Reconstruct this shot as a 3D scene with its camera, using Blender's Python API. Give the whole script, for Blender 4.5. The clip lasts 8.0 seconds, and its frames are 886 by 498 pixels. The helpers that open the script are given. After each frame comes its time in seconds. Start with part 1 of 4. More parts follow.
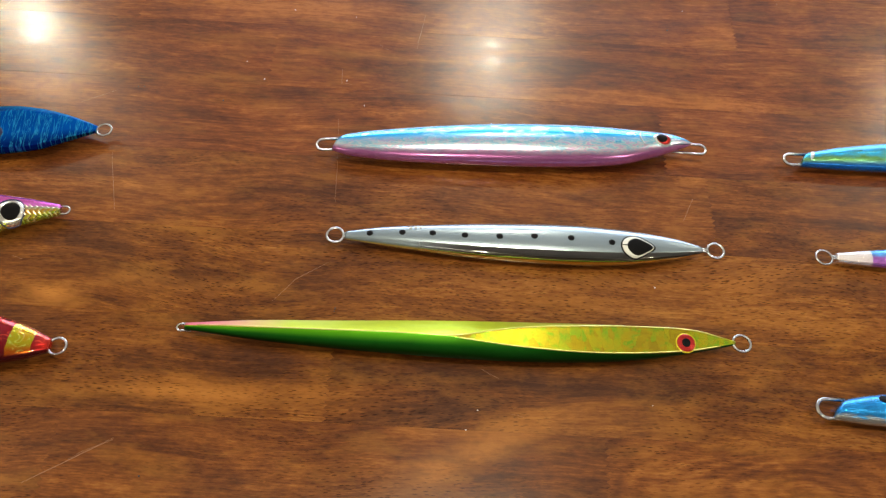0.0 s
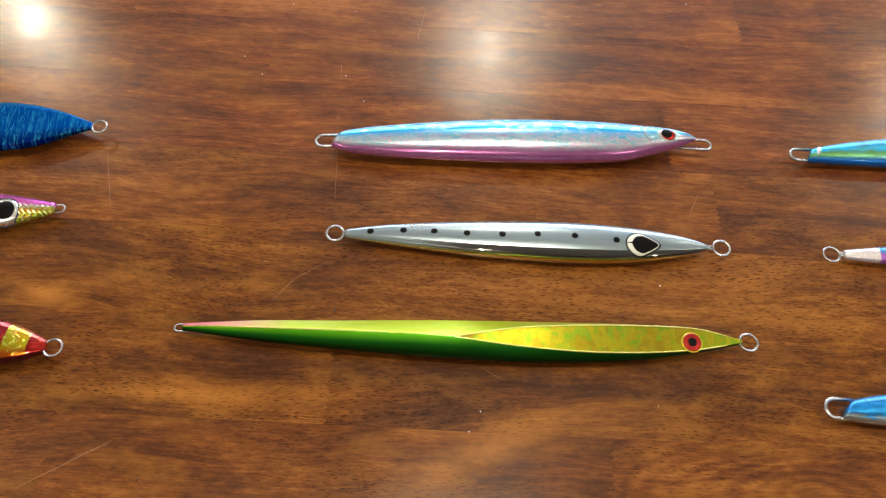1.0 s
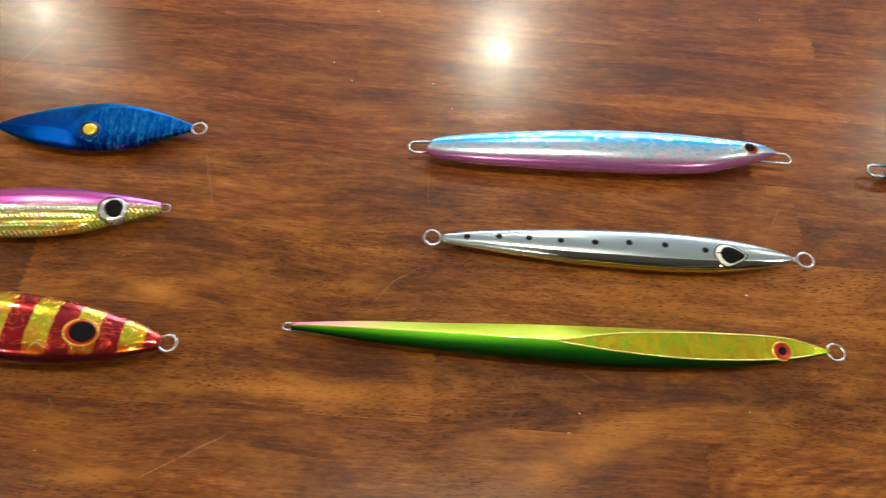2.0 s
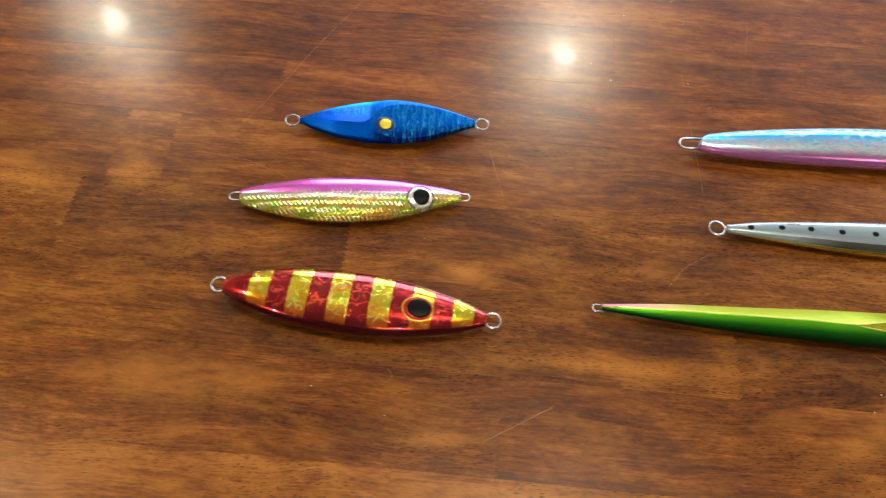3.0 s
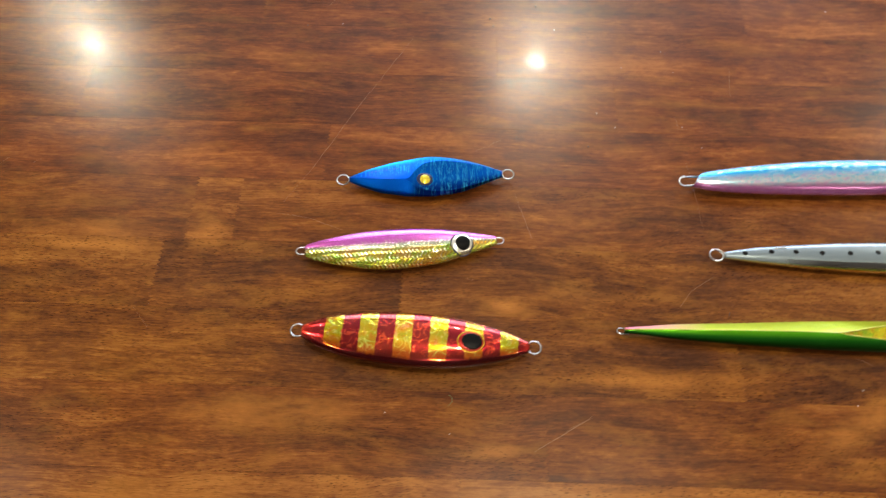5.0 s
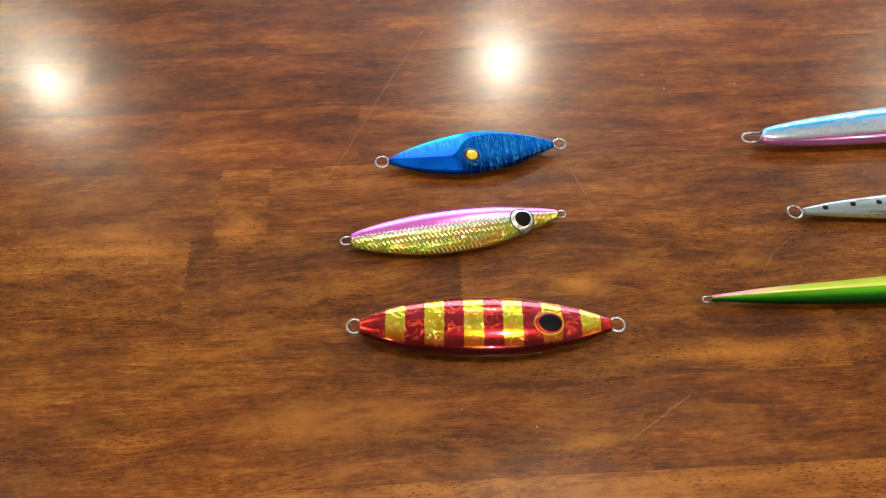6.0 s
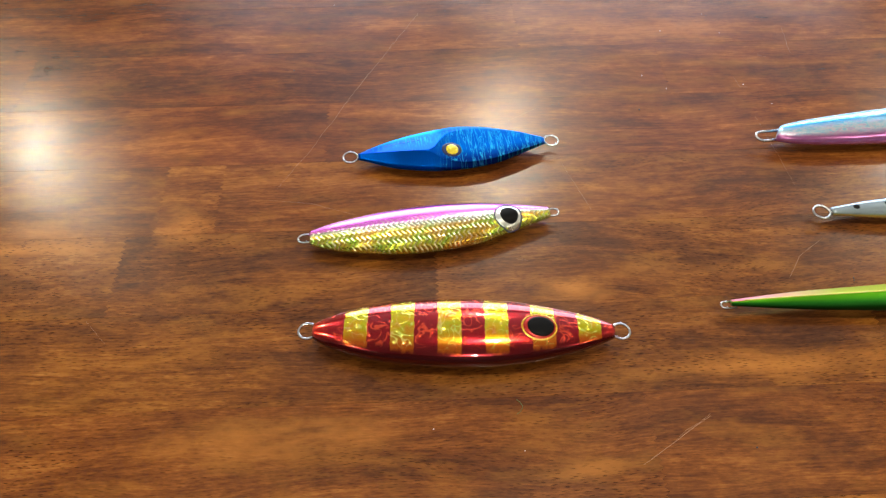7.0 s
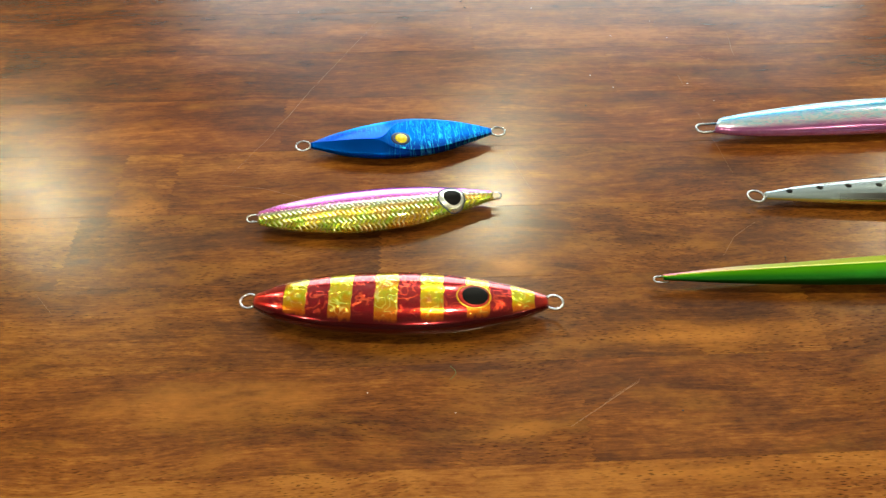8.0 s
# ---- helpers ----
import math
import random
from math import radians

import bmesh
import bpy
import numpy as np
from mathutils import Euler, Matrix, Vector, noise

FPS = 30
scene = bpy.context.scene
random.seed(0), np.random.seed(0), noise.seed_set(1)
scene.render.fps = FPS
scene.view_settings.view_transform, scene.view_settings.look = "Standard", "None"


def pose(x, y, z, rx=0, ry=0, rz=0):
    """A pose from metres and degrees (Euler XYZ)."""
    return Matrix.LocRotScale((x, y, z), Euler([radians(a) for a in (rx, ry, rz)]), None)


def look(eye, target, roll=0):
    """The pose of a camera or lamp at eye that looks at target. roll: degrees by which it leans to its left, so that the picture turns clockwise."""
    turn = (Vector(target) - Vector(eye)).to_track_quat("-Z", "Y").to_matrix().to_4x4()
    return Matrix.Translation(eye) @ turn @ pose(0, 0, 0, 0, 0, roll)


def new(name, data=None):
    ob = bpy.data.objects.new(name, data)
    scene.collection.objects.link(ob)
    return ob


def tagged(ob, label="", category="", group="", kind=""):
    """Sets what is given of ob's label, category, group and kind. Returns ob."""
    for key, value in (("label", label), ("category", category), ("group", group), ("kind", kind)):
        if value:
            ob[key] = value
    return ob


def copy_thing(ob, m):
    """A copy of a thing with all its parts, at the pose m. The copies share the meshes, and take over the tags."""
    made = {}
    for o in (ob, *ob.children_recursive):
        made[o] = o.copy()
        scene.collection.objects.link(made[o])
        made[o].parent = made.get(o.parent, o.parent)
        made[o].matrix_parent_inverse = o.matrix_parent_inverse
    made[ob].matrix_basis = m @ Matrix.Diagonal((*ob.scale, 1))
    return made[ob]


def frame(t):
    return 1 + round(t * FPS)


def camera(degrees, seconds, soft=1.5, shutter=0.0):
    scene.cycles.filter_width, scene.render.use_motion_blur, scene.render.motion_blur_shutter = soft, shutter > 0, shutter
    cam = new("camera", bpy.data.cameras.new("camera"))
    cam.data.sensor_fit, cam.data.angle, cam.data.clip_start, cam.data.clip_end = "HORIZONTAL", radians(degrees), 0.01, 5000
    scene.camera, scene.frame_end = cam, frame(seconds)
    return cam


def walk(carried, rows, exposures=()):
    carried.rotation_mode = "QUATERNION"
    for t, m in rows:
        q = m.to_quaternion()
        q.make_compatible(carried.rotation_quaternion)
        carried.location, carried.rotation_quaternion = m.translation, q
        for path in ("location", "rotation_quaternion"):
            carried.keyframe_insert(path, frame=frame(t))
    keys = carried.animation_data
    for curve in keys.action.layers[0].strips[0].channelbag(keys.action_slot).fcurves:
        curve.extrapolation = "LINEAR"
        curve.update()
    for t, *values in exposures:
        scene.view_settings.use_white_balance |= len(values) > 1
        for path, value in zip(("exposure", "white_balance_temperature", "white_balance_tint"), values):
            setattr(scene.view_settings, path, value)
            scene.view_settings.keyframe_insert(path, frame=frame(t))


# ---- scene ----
cam = camera(61.0, 8.0, soft=1.3, shutter=0.3)
PATH = [
    (0, (0.2037, 0.1679, 1.0557), (0.1623, 1.1829, -0.6671), 3.74),
    (0.5, (0.2042, 0.1706, 1.0547), (0.1673, 1.1793, -0.6719), 3.74),
    (1, (0.2018, 0.1723, 1.0518), (0.1665, 1.1737, -0.6791), 3.84),
    (1.2, (0.2018, 0.1733, 1.0518), (0.1709, 1.1801, -0.6761), 4.24),
    (2.3, (0.115, 0.157, 1.067), (0.079, 1.145, -0.671), 5.5),
    (2.5, (0.082, 0.15, 1.07), (0.004, 1.131, -0.672), 3.4),
    (3, (0.034, 0.129, 1.074), (-0.087, 1.129, -0.654), 1.7),
    (3.5, (-0.002, 0.1, 1.106), (-0.104, 1.136, -0.601), 1.3),
    (4, (0.001, 0.084, 1.129), (-0.057, 1.129, -0.576), 2.9),
    (4.5, (0.017, 0.113, 1.142), (-0.055, 1.147, -0.568), 2.9),
    (5, (0.002, 0.113, 1.137), (-0.073, 1.124, -0.588), 0.7),
    (5.2, (-0.023, 0.115, 1.126), (-0.056, 1.097, -0.616), 0.6),
    (6.3, (-0.047, 0.115, 1.077), (-0.04, 1.214, -0.595), 0.3),
    (6.5, (-0.046, 0.115, 1.061), (-0.037, 1.253, -0.583), 0.5),
    (7, (-0.034, 0.109, 1.022), (-0.033, 1.359, -0.539), 0.4),
    (7.5, (-0.024, 0.092, 1.012), (-0.034, 1.41, -0.491), 0.4),
    (8, (-0.008, 0.079, 1.01), (-0.005, 1.422, -0.472), 0.6),
]
walk(cam, [(t, look(eye, target, roll)) for t, eye, target, roll in PATH],
     exposures=[(0.0, 0.02, 6500, 9), (3.0, 0.03, 6500, 10), (5.0, 0.02, 6550, 10), (6.5, 0.06, 6650, 11), (7.0, 0.14, 6400, 9), (7.5, 0.15, 6100, 1),
                (8.0, 0.15, 7100, -5)])

# ---- world and light ----
TOP = 0.75                      # height of the tabletop
CEIL = 3.3
world = bpy.data.worlds.new("world")
scene.world = world
world.use_nodes = True
wn = world.node_tree.nodes
sky = wn.new("ShaderNodeTexSky")
sky.sky_type, sky.sun_disc = "NISHITA", False
sky.sun_elevation, sky.sun_rotation = radians(35), radians(200)
wn["Background"].inputs["Strength"].default_value = 0.1
world.node_tree.links.new(sky.outputs[0], wn["Background"].inputs["Color"])

LAMP_POWER = 24.5
# the first three mirror in the varnish; the other six, unseen, are added for even light
LAMPS = [(-2.10, 2.92), (0.27, 3.02), (2.64, 3.10), (-2.05, 0.26), (0.32, 0.30), (2.65, 0.34),
         (-2.05, -2.4), (0.30, -2.36), (2.65, -2.32)]
for lx, ly in LAMPS:
    ld = bpy.data.lights.new("downlight_lamp", "AREA")
    ld.shape, ld.size, ld.energy, ld.color = "DISK", 0.09, LAMP_POWER, (1.0, 0.88, 0.645)
    new("downlight_lamp", ld).matrix_world = pose(lx, ly, CEIL - 0.022)
ld = bpy.data.lights.new("window_daylight", "AREA")
ld.shape, ld.size, ld.size_y, ld.energy, ld.color = "RECTANGLE", 3.9, 1.65, 118.0, (0.78, 0.88, 1.0)
new("window_daylight", ld).matrix_world = look((0.45, 4.24, 1.98), (0.45, 0, 1.5))


# ---- node helpers ----
class Mat:
    """A node material with short calls."""

    def __init__(self, name):
        self.m = bpy.data.materials.new(name)
        self.m.use_nodes = True
        self.t = self.m.node_tree
        self.b = self.t.nodes["Principled BSDF"]

    def n(self, kind, ins=(), **props):
        node = self.t.nodes.new("ShaderNode" + kind)
        if "operation" in props:
            node.operation = props["operation"]
        if "use_clamp" in props:
            node.use_clamp = props["use_clamp"]
        if "data_type" in props:
            node.data_type, node.blend_type = props["data_type"], props["blend_type"]
        if "attribute_name" in props:
            node.attribute_name = props["attribute_name"]
        if "mode" in props:
            node.mode = props["mode"]
        for k, v in dict(ins).items():
            self.put(node.inputs[k], v)
        return node

    def put(self, socket, v):
        if isinstance(v, bpy.types.NodeSocket):
            self.t.links.new(v, socket)
        else:
            socket.default_value = v

    def math(self, op, a, b=0.0, c=0.0, clamp=False):
        return self.n("Math", {0: a, 1: b, 2: c}, operation=op, use_clamp=clamp).outputs[0]

    def mix(self, f, a, b, blend="MIX"):
        node = self.n("Mix", data_type="RGBA", blend_type=blend)
        self.put(node.inputs[0], f)
        for i, v in ((6, a), (7, b)):
            self.put(node.inputs[i], (*v, 1.0) if isinstance(v, tuple) and len(v) == 3 else v)
        return node.outputs[2]

    def ramp(self, f, stops):
        node = self.n("ValToRGB", {0: f})
        el = node.color_ramp.elements
        while len(el) < len(stops):
            el.new(0.5)
        for e, (p, c) in zip(el, stops):
            e.position = p
            e.color = (*c, 1.0) if isinstance(c, tuple) else (c, c, c, 1.0)
        return node.outputs[0]

    def span(self, v, a, b):
        """0 where v is a, 1 where it is b, smooth between."""
        return self.n("MapRange", {0: v, 1: a, 2: b, 3: 0.0, 4: 1.0}).outputs[0]

    def noise(self, vec, scale, detail=3.0, rough=0.55, dist=0.0):
        return self.n("TexNoise", {"Vector": vec, "Scale": scale, "Detail": detail, "Roughness": rough, "Distortion": dist}).outputs[0]

    def mapped(self, vec, scale=(1, 1, 1), loc=(0, 0, 0), rot=(0, 0, 0)):
        return self.n("Mapping", {"Vector": vec, "Scale": scale, "Location": loc, "Rotation": rot}).outputs[0]

    def bump(self, h, strength, dist, normal=None):
        node = self.n("Bump", {"Height": h, "Strength": strength, "Distance": dist})
        if normal is not None:
            self.put(node.inputs["Normal"], normal)
        return node.outputs[0]

    def set(self, **kw):
        for k, v in kw.items():
            k = k.replace("_", " ")
            if isinstance(v, tuple) and len(v) == 3:
                v = (*v, 1.0)
            self.put(self.b.inputs[k], v)
        return self.m

    def obj(self):
        return self.n("TexCoord").outputs["Object"]

    def paint(self):
        """The lure's own coordinates: millimetres along, -1 to 1 across, millimetres across."""
        a = self.n("Attribute", attribute_name="paint")
        s = self.n("SeparateXYZ", {0: a.outputs["Vector"]})
        return a.outputs["Vector"], s.outputs[0], s.outputs[1], s.outputs[2]


def plain(name, color, rough=0.5, metal=0.0, var=0.12, scale=30.0, **kw):
    m = Mat(name)
    f = m.noise(m.obj(), scale, 4)
    col = m.mix(f, tuple(c * (1 - var) for c in color), tuple(min(1, c * (1 + var)) for c in color))
    r = m.math("MULTIPLY_ADD", f, 0.15, rough - 0.07)
    return m.set(Base_Color=col, Roughness=r, Metallic=metal, **kw)


# ---- materials ----
# amber knots and pale streaks in the tabletop: place, reach along and across, turn, strength
KNOTS = [(0.216, 0.251, 0.060, 0.010, 30, 0.8), (0.025, 0.304, 0.012, 0.006, 0, 0.9), (-0.157, 0.340, 0.017, 0.016, 0, 0.95), (0.105, 0.268, 0.075, 0.010, 4, 0.6),
         (-0.230, 0.335, 0.060, 0.012, 4, 0.6), (-0.10, 0.235, 0.06, 0.012, 8, 0.5),
         (-0.221, 0.325, 0.050, 0.0045, 3, 0.8), (-0.246, 0.301, 0.030, 0.008, 4, 0.6), (-0.147, 0.420, 0.009, 0.005, 0, 0.5), (0.098, 0.266, 0.050, 0.004, 3, 0.8),
         (-0.065, 0.234, 0.025, 0.008, 3, 0.6), (0.021, 0.222, 0.022, 0.006, 10, 0.5), (0.076, 0.317, 0.050, 0.006, 6, 0.5), (0.343, 0.347, 0.040, 0.010, 3, 0.4),
         (0.066, 0.439, 0.050, 0.008, 3, 0.4), (-0.130, 0.184, 0.080, 0.006, 3, 0.6), (0.112, 0.206, 0.090, 0.007, 3, 0.6), (0.141, 0.467, 0.060, 0.005, 3, 0.4)]


def wood_material():
    """Red-brown varnished hardwood; each stave's colour slot gives tone, seed and figure."""
    m = Mat("varnished_hardwood")
    info = m.n("ObjectInfo")
    sep = m.n("SeparateColor", {0: info.outputs["Color"]})
    tone, seed, figure = sep.outputs[0], sep.outputs[1], sep.outputs[2]
    off = m.n("CombineXYZ", {0: m.math("MULTIPLY", seed, 7.3), 1: m.math("MULTIPLY", seed, 3.1), 2: m.math("MULTIPLY", seed, 11.0)}).outputs[0]
    p = m.n("VectorMath", {0: m.obj(), 1: off}, operation="ADD").outputs[0]
    # slow wander of the grain
    warp = m.n("TexNoise", {"Vector": m.mapped(p, (7, 16, 7)), "Scale": 1.0, "Detail": 2.0}).outputs["Color"]
    bend = m.n("VectorMath", {0: warp, 1: (0.5, 0.5, 0.5)}, operation="SUBTRACT").outputs[0]
    amount = m.math("MULTIPLY_ADD", figure, 0.05, 0.008)
    pw = m.n("VectorMath", {0: bend, 1: p, "Scale": amount}, operation="SCALE").outputs[0]
    pw = m.n("VectorMath", {0: p, 1: pw}, operation="ADD").outputs[0]
    bands = m.noise(m.mapped(pw, (5.0, 70, 8)), 1.0, 6, 0.62)
    streak = m.noise(m.mapped(pw, (26, 760, 20)), 1.0, 4, 0.72)
    hair = m.noise(m.mapped(pw, (60, 1900, 30), (4, 4, 4)), 1.0, 2, 0.6)
    blotch = m.noise(m.mapped(p, (14, 30, 10)), 1.0, 4, 0.6, 0.2)
    glow = m.noise(m.mapped(p, (24, 62, 10), (3, 1, 0)), 1.0, 6, 0.68, 0.15)
    # nested rings where the figure is strong
    rx = m.n("VectorMath", {0: m.mapped(m.obj(), (1.0, 2.6, 0.0)), 1: m.n("VectorMath", {0: bend, "Scale": 0.10}, operation="SCALE").outputs[0]}, operation="ADD").outputs[0]
    rd = m.n("VectorMath", {0: rx}, operation="LENGTH").outputs["Value"]
    ring = m.math("MULTIPLY", m.math("SINE", m.math("MULTIPLY", rd, 640.0)), m.span(figure, 0.8, 0.9))
    cloud = m.noise(m.mapped(pw, (26, 80, 10), (2, 9, 4)), 1.0, 5, 0.66, 0.25)
    mottle = m.noise(m.mapped(p, (150, 260, 20), (6, 3, 8)), 1.0, 3, 0.6, 0.6)
    f = m.math("MULTIPLY_ADD", m.math("SUBTRACT", bands, 0.5), 0.80, 0.236)
    f = m.math("MULTIPLY_ADD", m.math("SUBTRACT", streak, 0.5), 0.46, f)
    f = m.math("MULTIPLY_ADD", m.math("SUBTRACT", hair, 0.5), 0.22, f)
    f = m.math("MULTIPLY_ADD", m.math("SUBTRACT", blotch, 0.5), 0.78, f)
    f = m.math("MULTIPLY_ADD", m.math("SUBTRACT", cloud, 0.5), 0.66, f)
    grain = m.noise(m.mapped(p, (170, 1250, 40), (8, 5, 1)), 1.0, 3, 0.75)
    f = m.math("MULTIPLY_ADD", m.math("SUBTRACT", grain, 0.5), 0.48, f)
    f = m.math("MULTIPLY_ADD", m.math("SUBTRACT", mottle, 0.5), 0.26, f)
    fleck = m.noise(m.mapped(pw, (85, 420, 20), (1, 7, 2)), 1.0, 5, 0.72)
    f = m.math("MULTIPLY_ADD", m.math("SUBTRACT", fleck, 0.5), 0.50, f)
    f = m.math("MULTIPLY_ADD", ring, 0.06, f)
    f = m.math("MULTIPLY_ADD", tone, 0.53, f)
    col = m.ramp(f, [(0.18, (0.056, 0.0174, 0.0054)), (0.36, (0.095, 0.0292, 0.0068)), (0.50, (0.144, 0.0452, 0.0084)),
                     (0.64, (0.210, 0.0708, 0.0120)), (0.86, (0.335, 0.138, 0.024))])
    # golden figure in patches
    col = m.mix(info.outputs["Alpha"], col, m.mix(1.0, col, (0.98, 0.80, 1.0), "MULTIPLY"))
    col = m.mix(m.math("MULTIPLY", m.span(glow, 0.50, 0.70), m.math("MULTIPLY_ADD", info.outputs["Alpha"], -0.35, 0.65)), col, (0.30, 0.117, 0.017))
    wp = m.n("VectorMath", {0: m.n("NewGeometry").outputs["Position"], 1: m.n("VectorMath", {0: bend, "Scale": 0.012}, operation="SCALE").outputs[0]}, operation="ADD").outputs[0]
    for kx, ky, rx, ry, turn, amt in KNOTS:
        q = m.mapped(m.n("VectorMath", {0: wp, 1: (kx, ky, 0.75)}, operation="SUBTRACT").outputs[0], (1, 1, 0), (0, 0, 0), (0, 0, radians(-turn)))
        q = m.n("VectorMath", {0: q, 1: (1 / rx, 1 / ry, 0)}, operation="MULTIPLY").outputs[0]
        d = m.n("VectorMath", {0: q}, operation="LENGTH").outputs["Value"]
        col = m.mix(m.math("MULTIPLY", m.math("MULTIPLY", m.span(d, 1.0, 0.2), m.span(glow, 0.30, 0.62)), amt), col, (0.40, 0.155, 0.026))
    # pores: short dark dashes along the grain, thicker in places
    pv = m.n("TexVoronoi", {"Vector": m.mapped(pw, (240, 1350, 60)), "Scale": 1.0, "Randomness": 1.0}).outputs["Distance"]
    open_grain = m.math("MULTIPLY_ADD", info.outputs["Alpha"], -0.22, m.noise(m.mapped(p, (11, 30, 10), (5, 2, 1)), 1.0, 4))
    dens = m.span(open_grain, 0.34, 0.54)
    pore = m.math("MULTIPLY", m.span(pv, 0.34, 0.16), m.math("MULTIPLY_ADD", dens, 0.95, 0.05))
    col = m.mix(m.math("MULTIPLY", pore, 0.80), col, (0.022, 0.0068, 0.0026))
    # varnish: gently uneven, with haze and worn spots
    haze = m.noise(m.mapped(m.n("NewGeometry").outputs["Position"], (9, 12, 9)), 1.0, 3)
    fine = m.noise(m.mapped(m.n("NewGeometry").outputs["Position"], (260, 900, 100)), 1.0, 2)
    spot = m.noise(m.n("NewGeometry").outputs["Position"], 420, 2)
    ripple = m.noise(m.mapped(m.n("NewGeometry").outputs["Position"], (55, 90, 30)), 1.0, 2)
    h = m.math("MULTIPLY", fine, 0.5)
    h = m.math("ADD", h, m.math("MULTIPLY", m.ramp(spot, [(0.70, 0.0), (0.76, 1.0)]), 0.35))
    nb = m.bump(h, 0.09, 0.0004)
    nb = m.bump(ripple, 0.10, 0.0012, nb)
    rough = m.math("MULTIPLY_ADD", m.span(haze, 0.36, 0.62), 0.070, 0.190)
    # the top coat is worn dull along the near half, where things are laid down
    along = m.n("SeparateXYZ", {0: m.n("NewGeometry").outputs["Position"]}).outputs[1]
    kept = m.span(m.math("MULTIPLY_ADD", haze, 0.06, along), 0.405, 0.455)
    rough = m.math("MULTIPLY_ADD", m.math("SUBTRACT", 1.0, kept), 0.008, rough)
    kept = m.math("MULTIPLY_ADD", kept, 0.86, 0.14)
    skin = m.bump(fine, 0.02, 0.0004)
    skin = m.bump(ripple, 0.06, 0.0012, skin)
    return m.set(Base_Color=col, Roughness=rough, Normal=nb, Specular_IOR_Level=m.math("MULTIPLY_ADD", pore, -0.40, 0.48),
                 Coat_Weight=m.math("MULTIPLY", m.math("MULTIPLY", kept, m.span(ripple, 0.36, 0.60)), 0.050), Coat_Roughness=0.070, Coat_IOR=1.5, Coat_Normal=skin)


def foil(m, col, rough=0.2, metal=0.85, normal=None, coat=1.0, coat_ior=1.55):
    kw = dict(Base_Color=col, Roughness=rough, Metallic=metal, Coat_Weight=coat, Coat_Roughness=0.035, Coat_IOR=coat_ior)
    if normal is not None:
        kw["Normal"] = normal
    return m.set(**kw)


def rainbow(m, f, sat=0.55, val=0.8):
    return m.n("CombineColor", {0: m.math("FRACT", f), 1: sat, 2: val}, mode="HSV").outputs[0]


def red_gold_material():
    m = Mat("red_gold_foil")
    v, x, s, y = m.paint()
    wob = m.math("MULTIPLY", m.math("SUBTRACT", m.noise(m.mapped(v, (0.2, 0.0, 0.25)), 1.0, 2), 0.5), 1.2)
    ph = m.math("FRACT", m.math("DIVIDE", m.math("SUBTRACT", m.math("ADD", x, wob), 15.6), 19.15))
    gold = m.math("MULTIPLY", m.math("LESS_THAN", ph, 0.5), m.math("GREATER_THAN", x, 15.6))
    gold = m.math("MULTIPLY", gold, m.math("LESS_THAN", x, 121.0))
    sb = m.math("ADD", s, m.math("MULTIPLY", m.math("SUBTRACT", m.noise(m.mapped(v, (0.5, 0.5, 0.2)), 1.0, 2), 0.5), 0.25))
    gold = m.math("MULTIPLY", gold, m.span(sb, -0.84, -0.74))
    hue = m.noise(m.mapped(v, (0.12, 0.4, 0.12)), 1.0, 2)
    gcol = m.ramp(hue, [(0.3, (0.88, 0.28, 0.002)), (0.44, (0.88, 0.60, 0.004)), (0.56, (0.66, 0.66, 0.008)), (0.70, (0.88, 0.40, 0.003))])
    gcol = m.mix(m.math("MULTIPLY", m.math("MAXIMUM", m.span(s, -0.22, -0.66), m.span(s, 0.60, 0.92)), 0.9), gcol, (0.78, 0.13, 0.006))
    rcol = m.mix(m.noise(m.mapped(v, (0.3, 1, 0.3)), 1.0, 3), (0.23, 0.0008, 0.010), (0.45, 0.002, 0.017))
    rcol = m.mix(m.ramp(m.math("DIVIDE", x, 129.0), [(0.025, 0.8), (0.075, 0.1), (0.93, 0.0), (0.98, 0.6)]), rcol, (0.78, 0.035, 0.010))
    rcol = m.mix(m.span(s, -0.55, -0.95), rcol, (0.085, 0.001, 0.006))
    col = m.mix(gold, rcol, gcol)
    n1 = m.noise(m.mapped(v, (0.15, 0.0, 0.15), (2.0, 0, 5.0)), 1.0, 0.6, 0.4, 1.9)
    curl = m.ramp(m.math("ABSOLUTE", m.math("SUBTRACT", n1, 0.52)), [(0.014, 1.0), (0.042, 0.0)])
    mask = m.ramp(m.noise(m.mapped(v, (0.13, 0, 0.2), (9, 0, 4)), 1.0, 1), [(0.40, 0.0), (0.46, 1.0)])
    curl = m.math("MULTIPLY", m.math("MULTIPLY", curl, mask), m.span(s, -0.75, -0.6))
    curlcol = m.mix(gold, (0.95, 0.10, 0.04), rainbow(m, m.math("MULTIPLY_ADD", hue, 0.55, 0.88), 0.80, 1.0))
    col = m.mix(m.math("MULTIPLY", curl, 0.95), col, curlcol)
    fleck = m.noise(m.mapped(v, (1.2, 0, 1.2)), 1.0, 3)
    nb = m.bump(m.math("ADD", m.math("MULTIPLY", fleck, 0.3), curl), 0.25, 0.0004)
    return foil(m, col, 0.15, 0.82, nb, 1.0, 1.5)


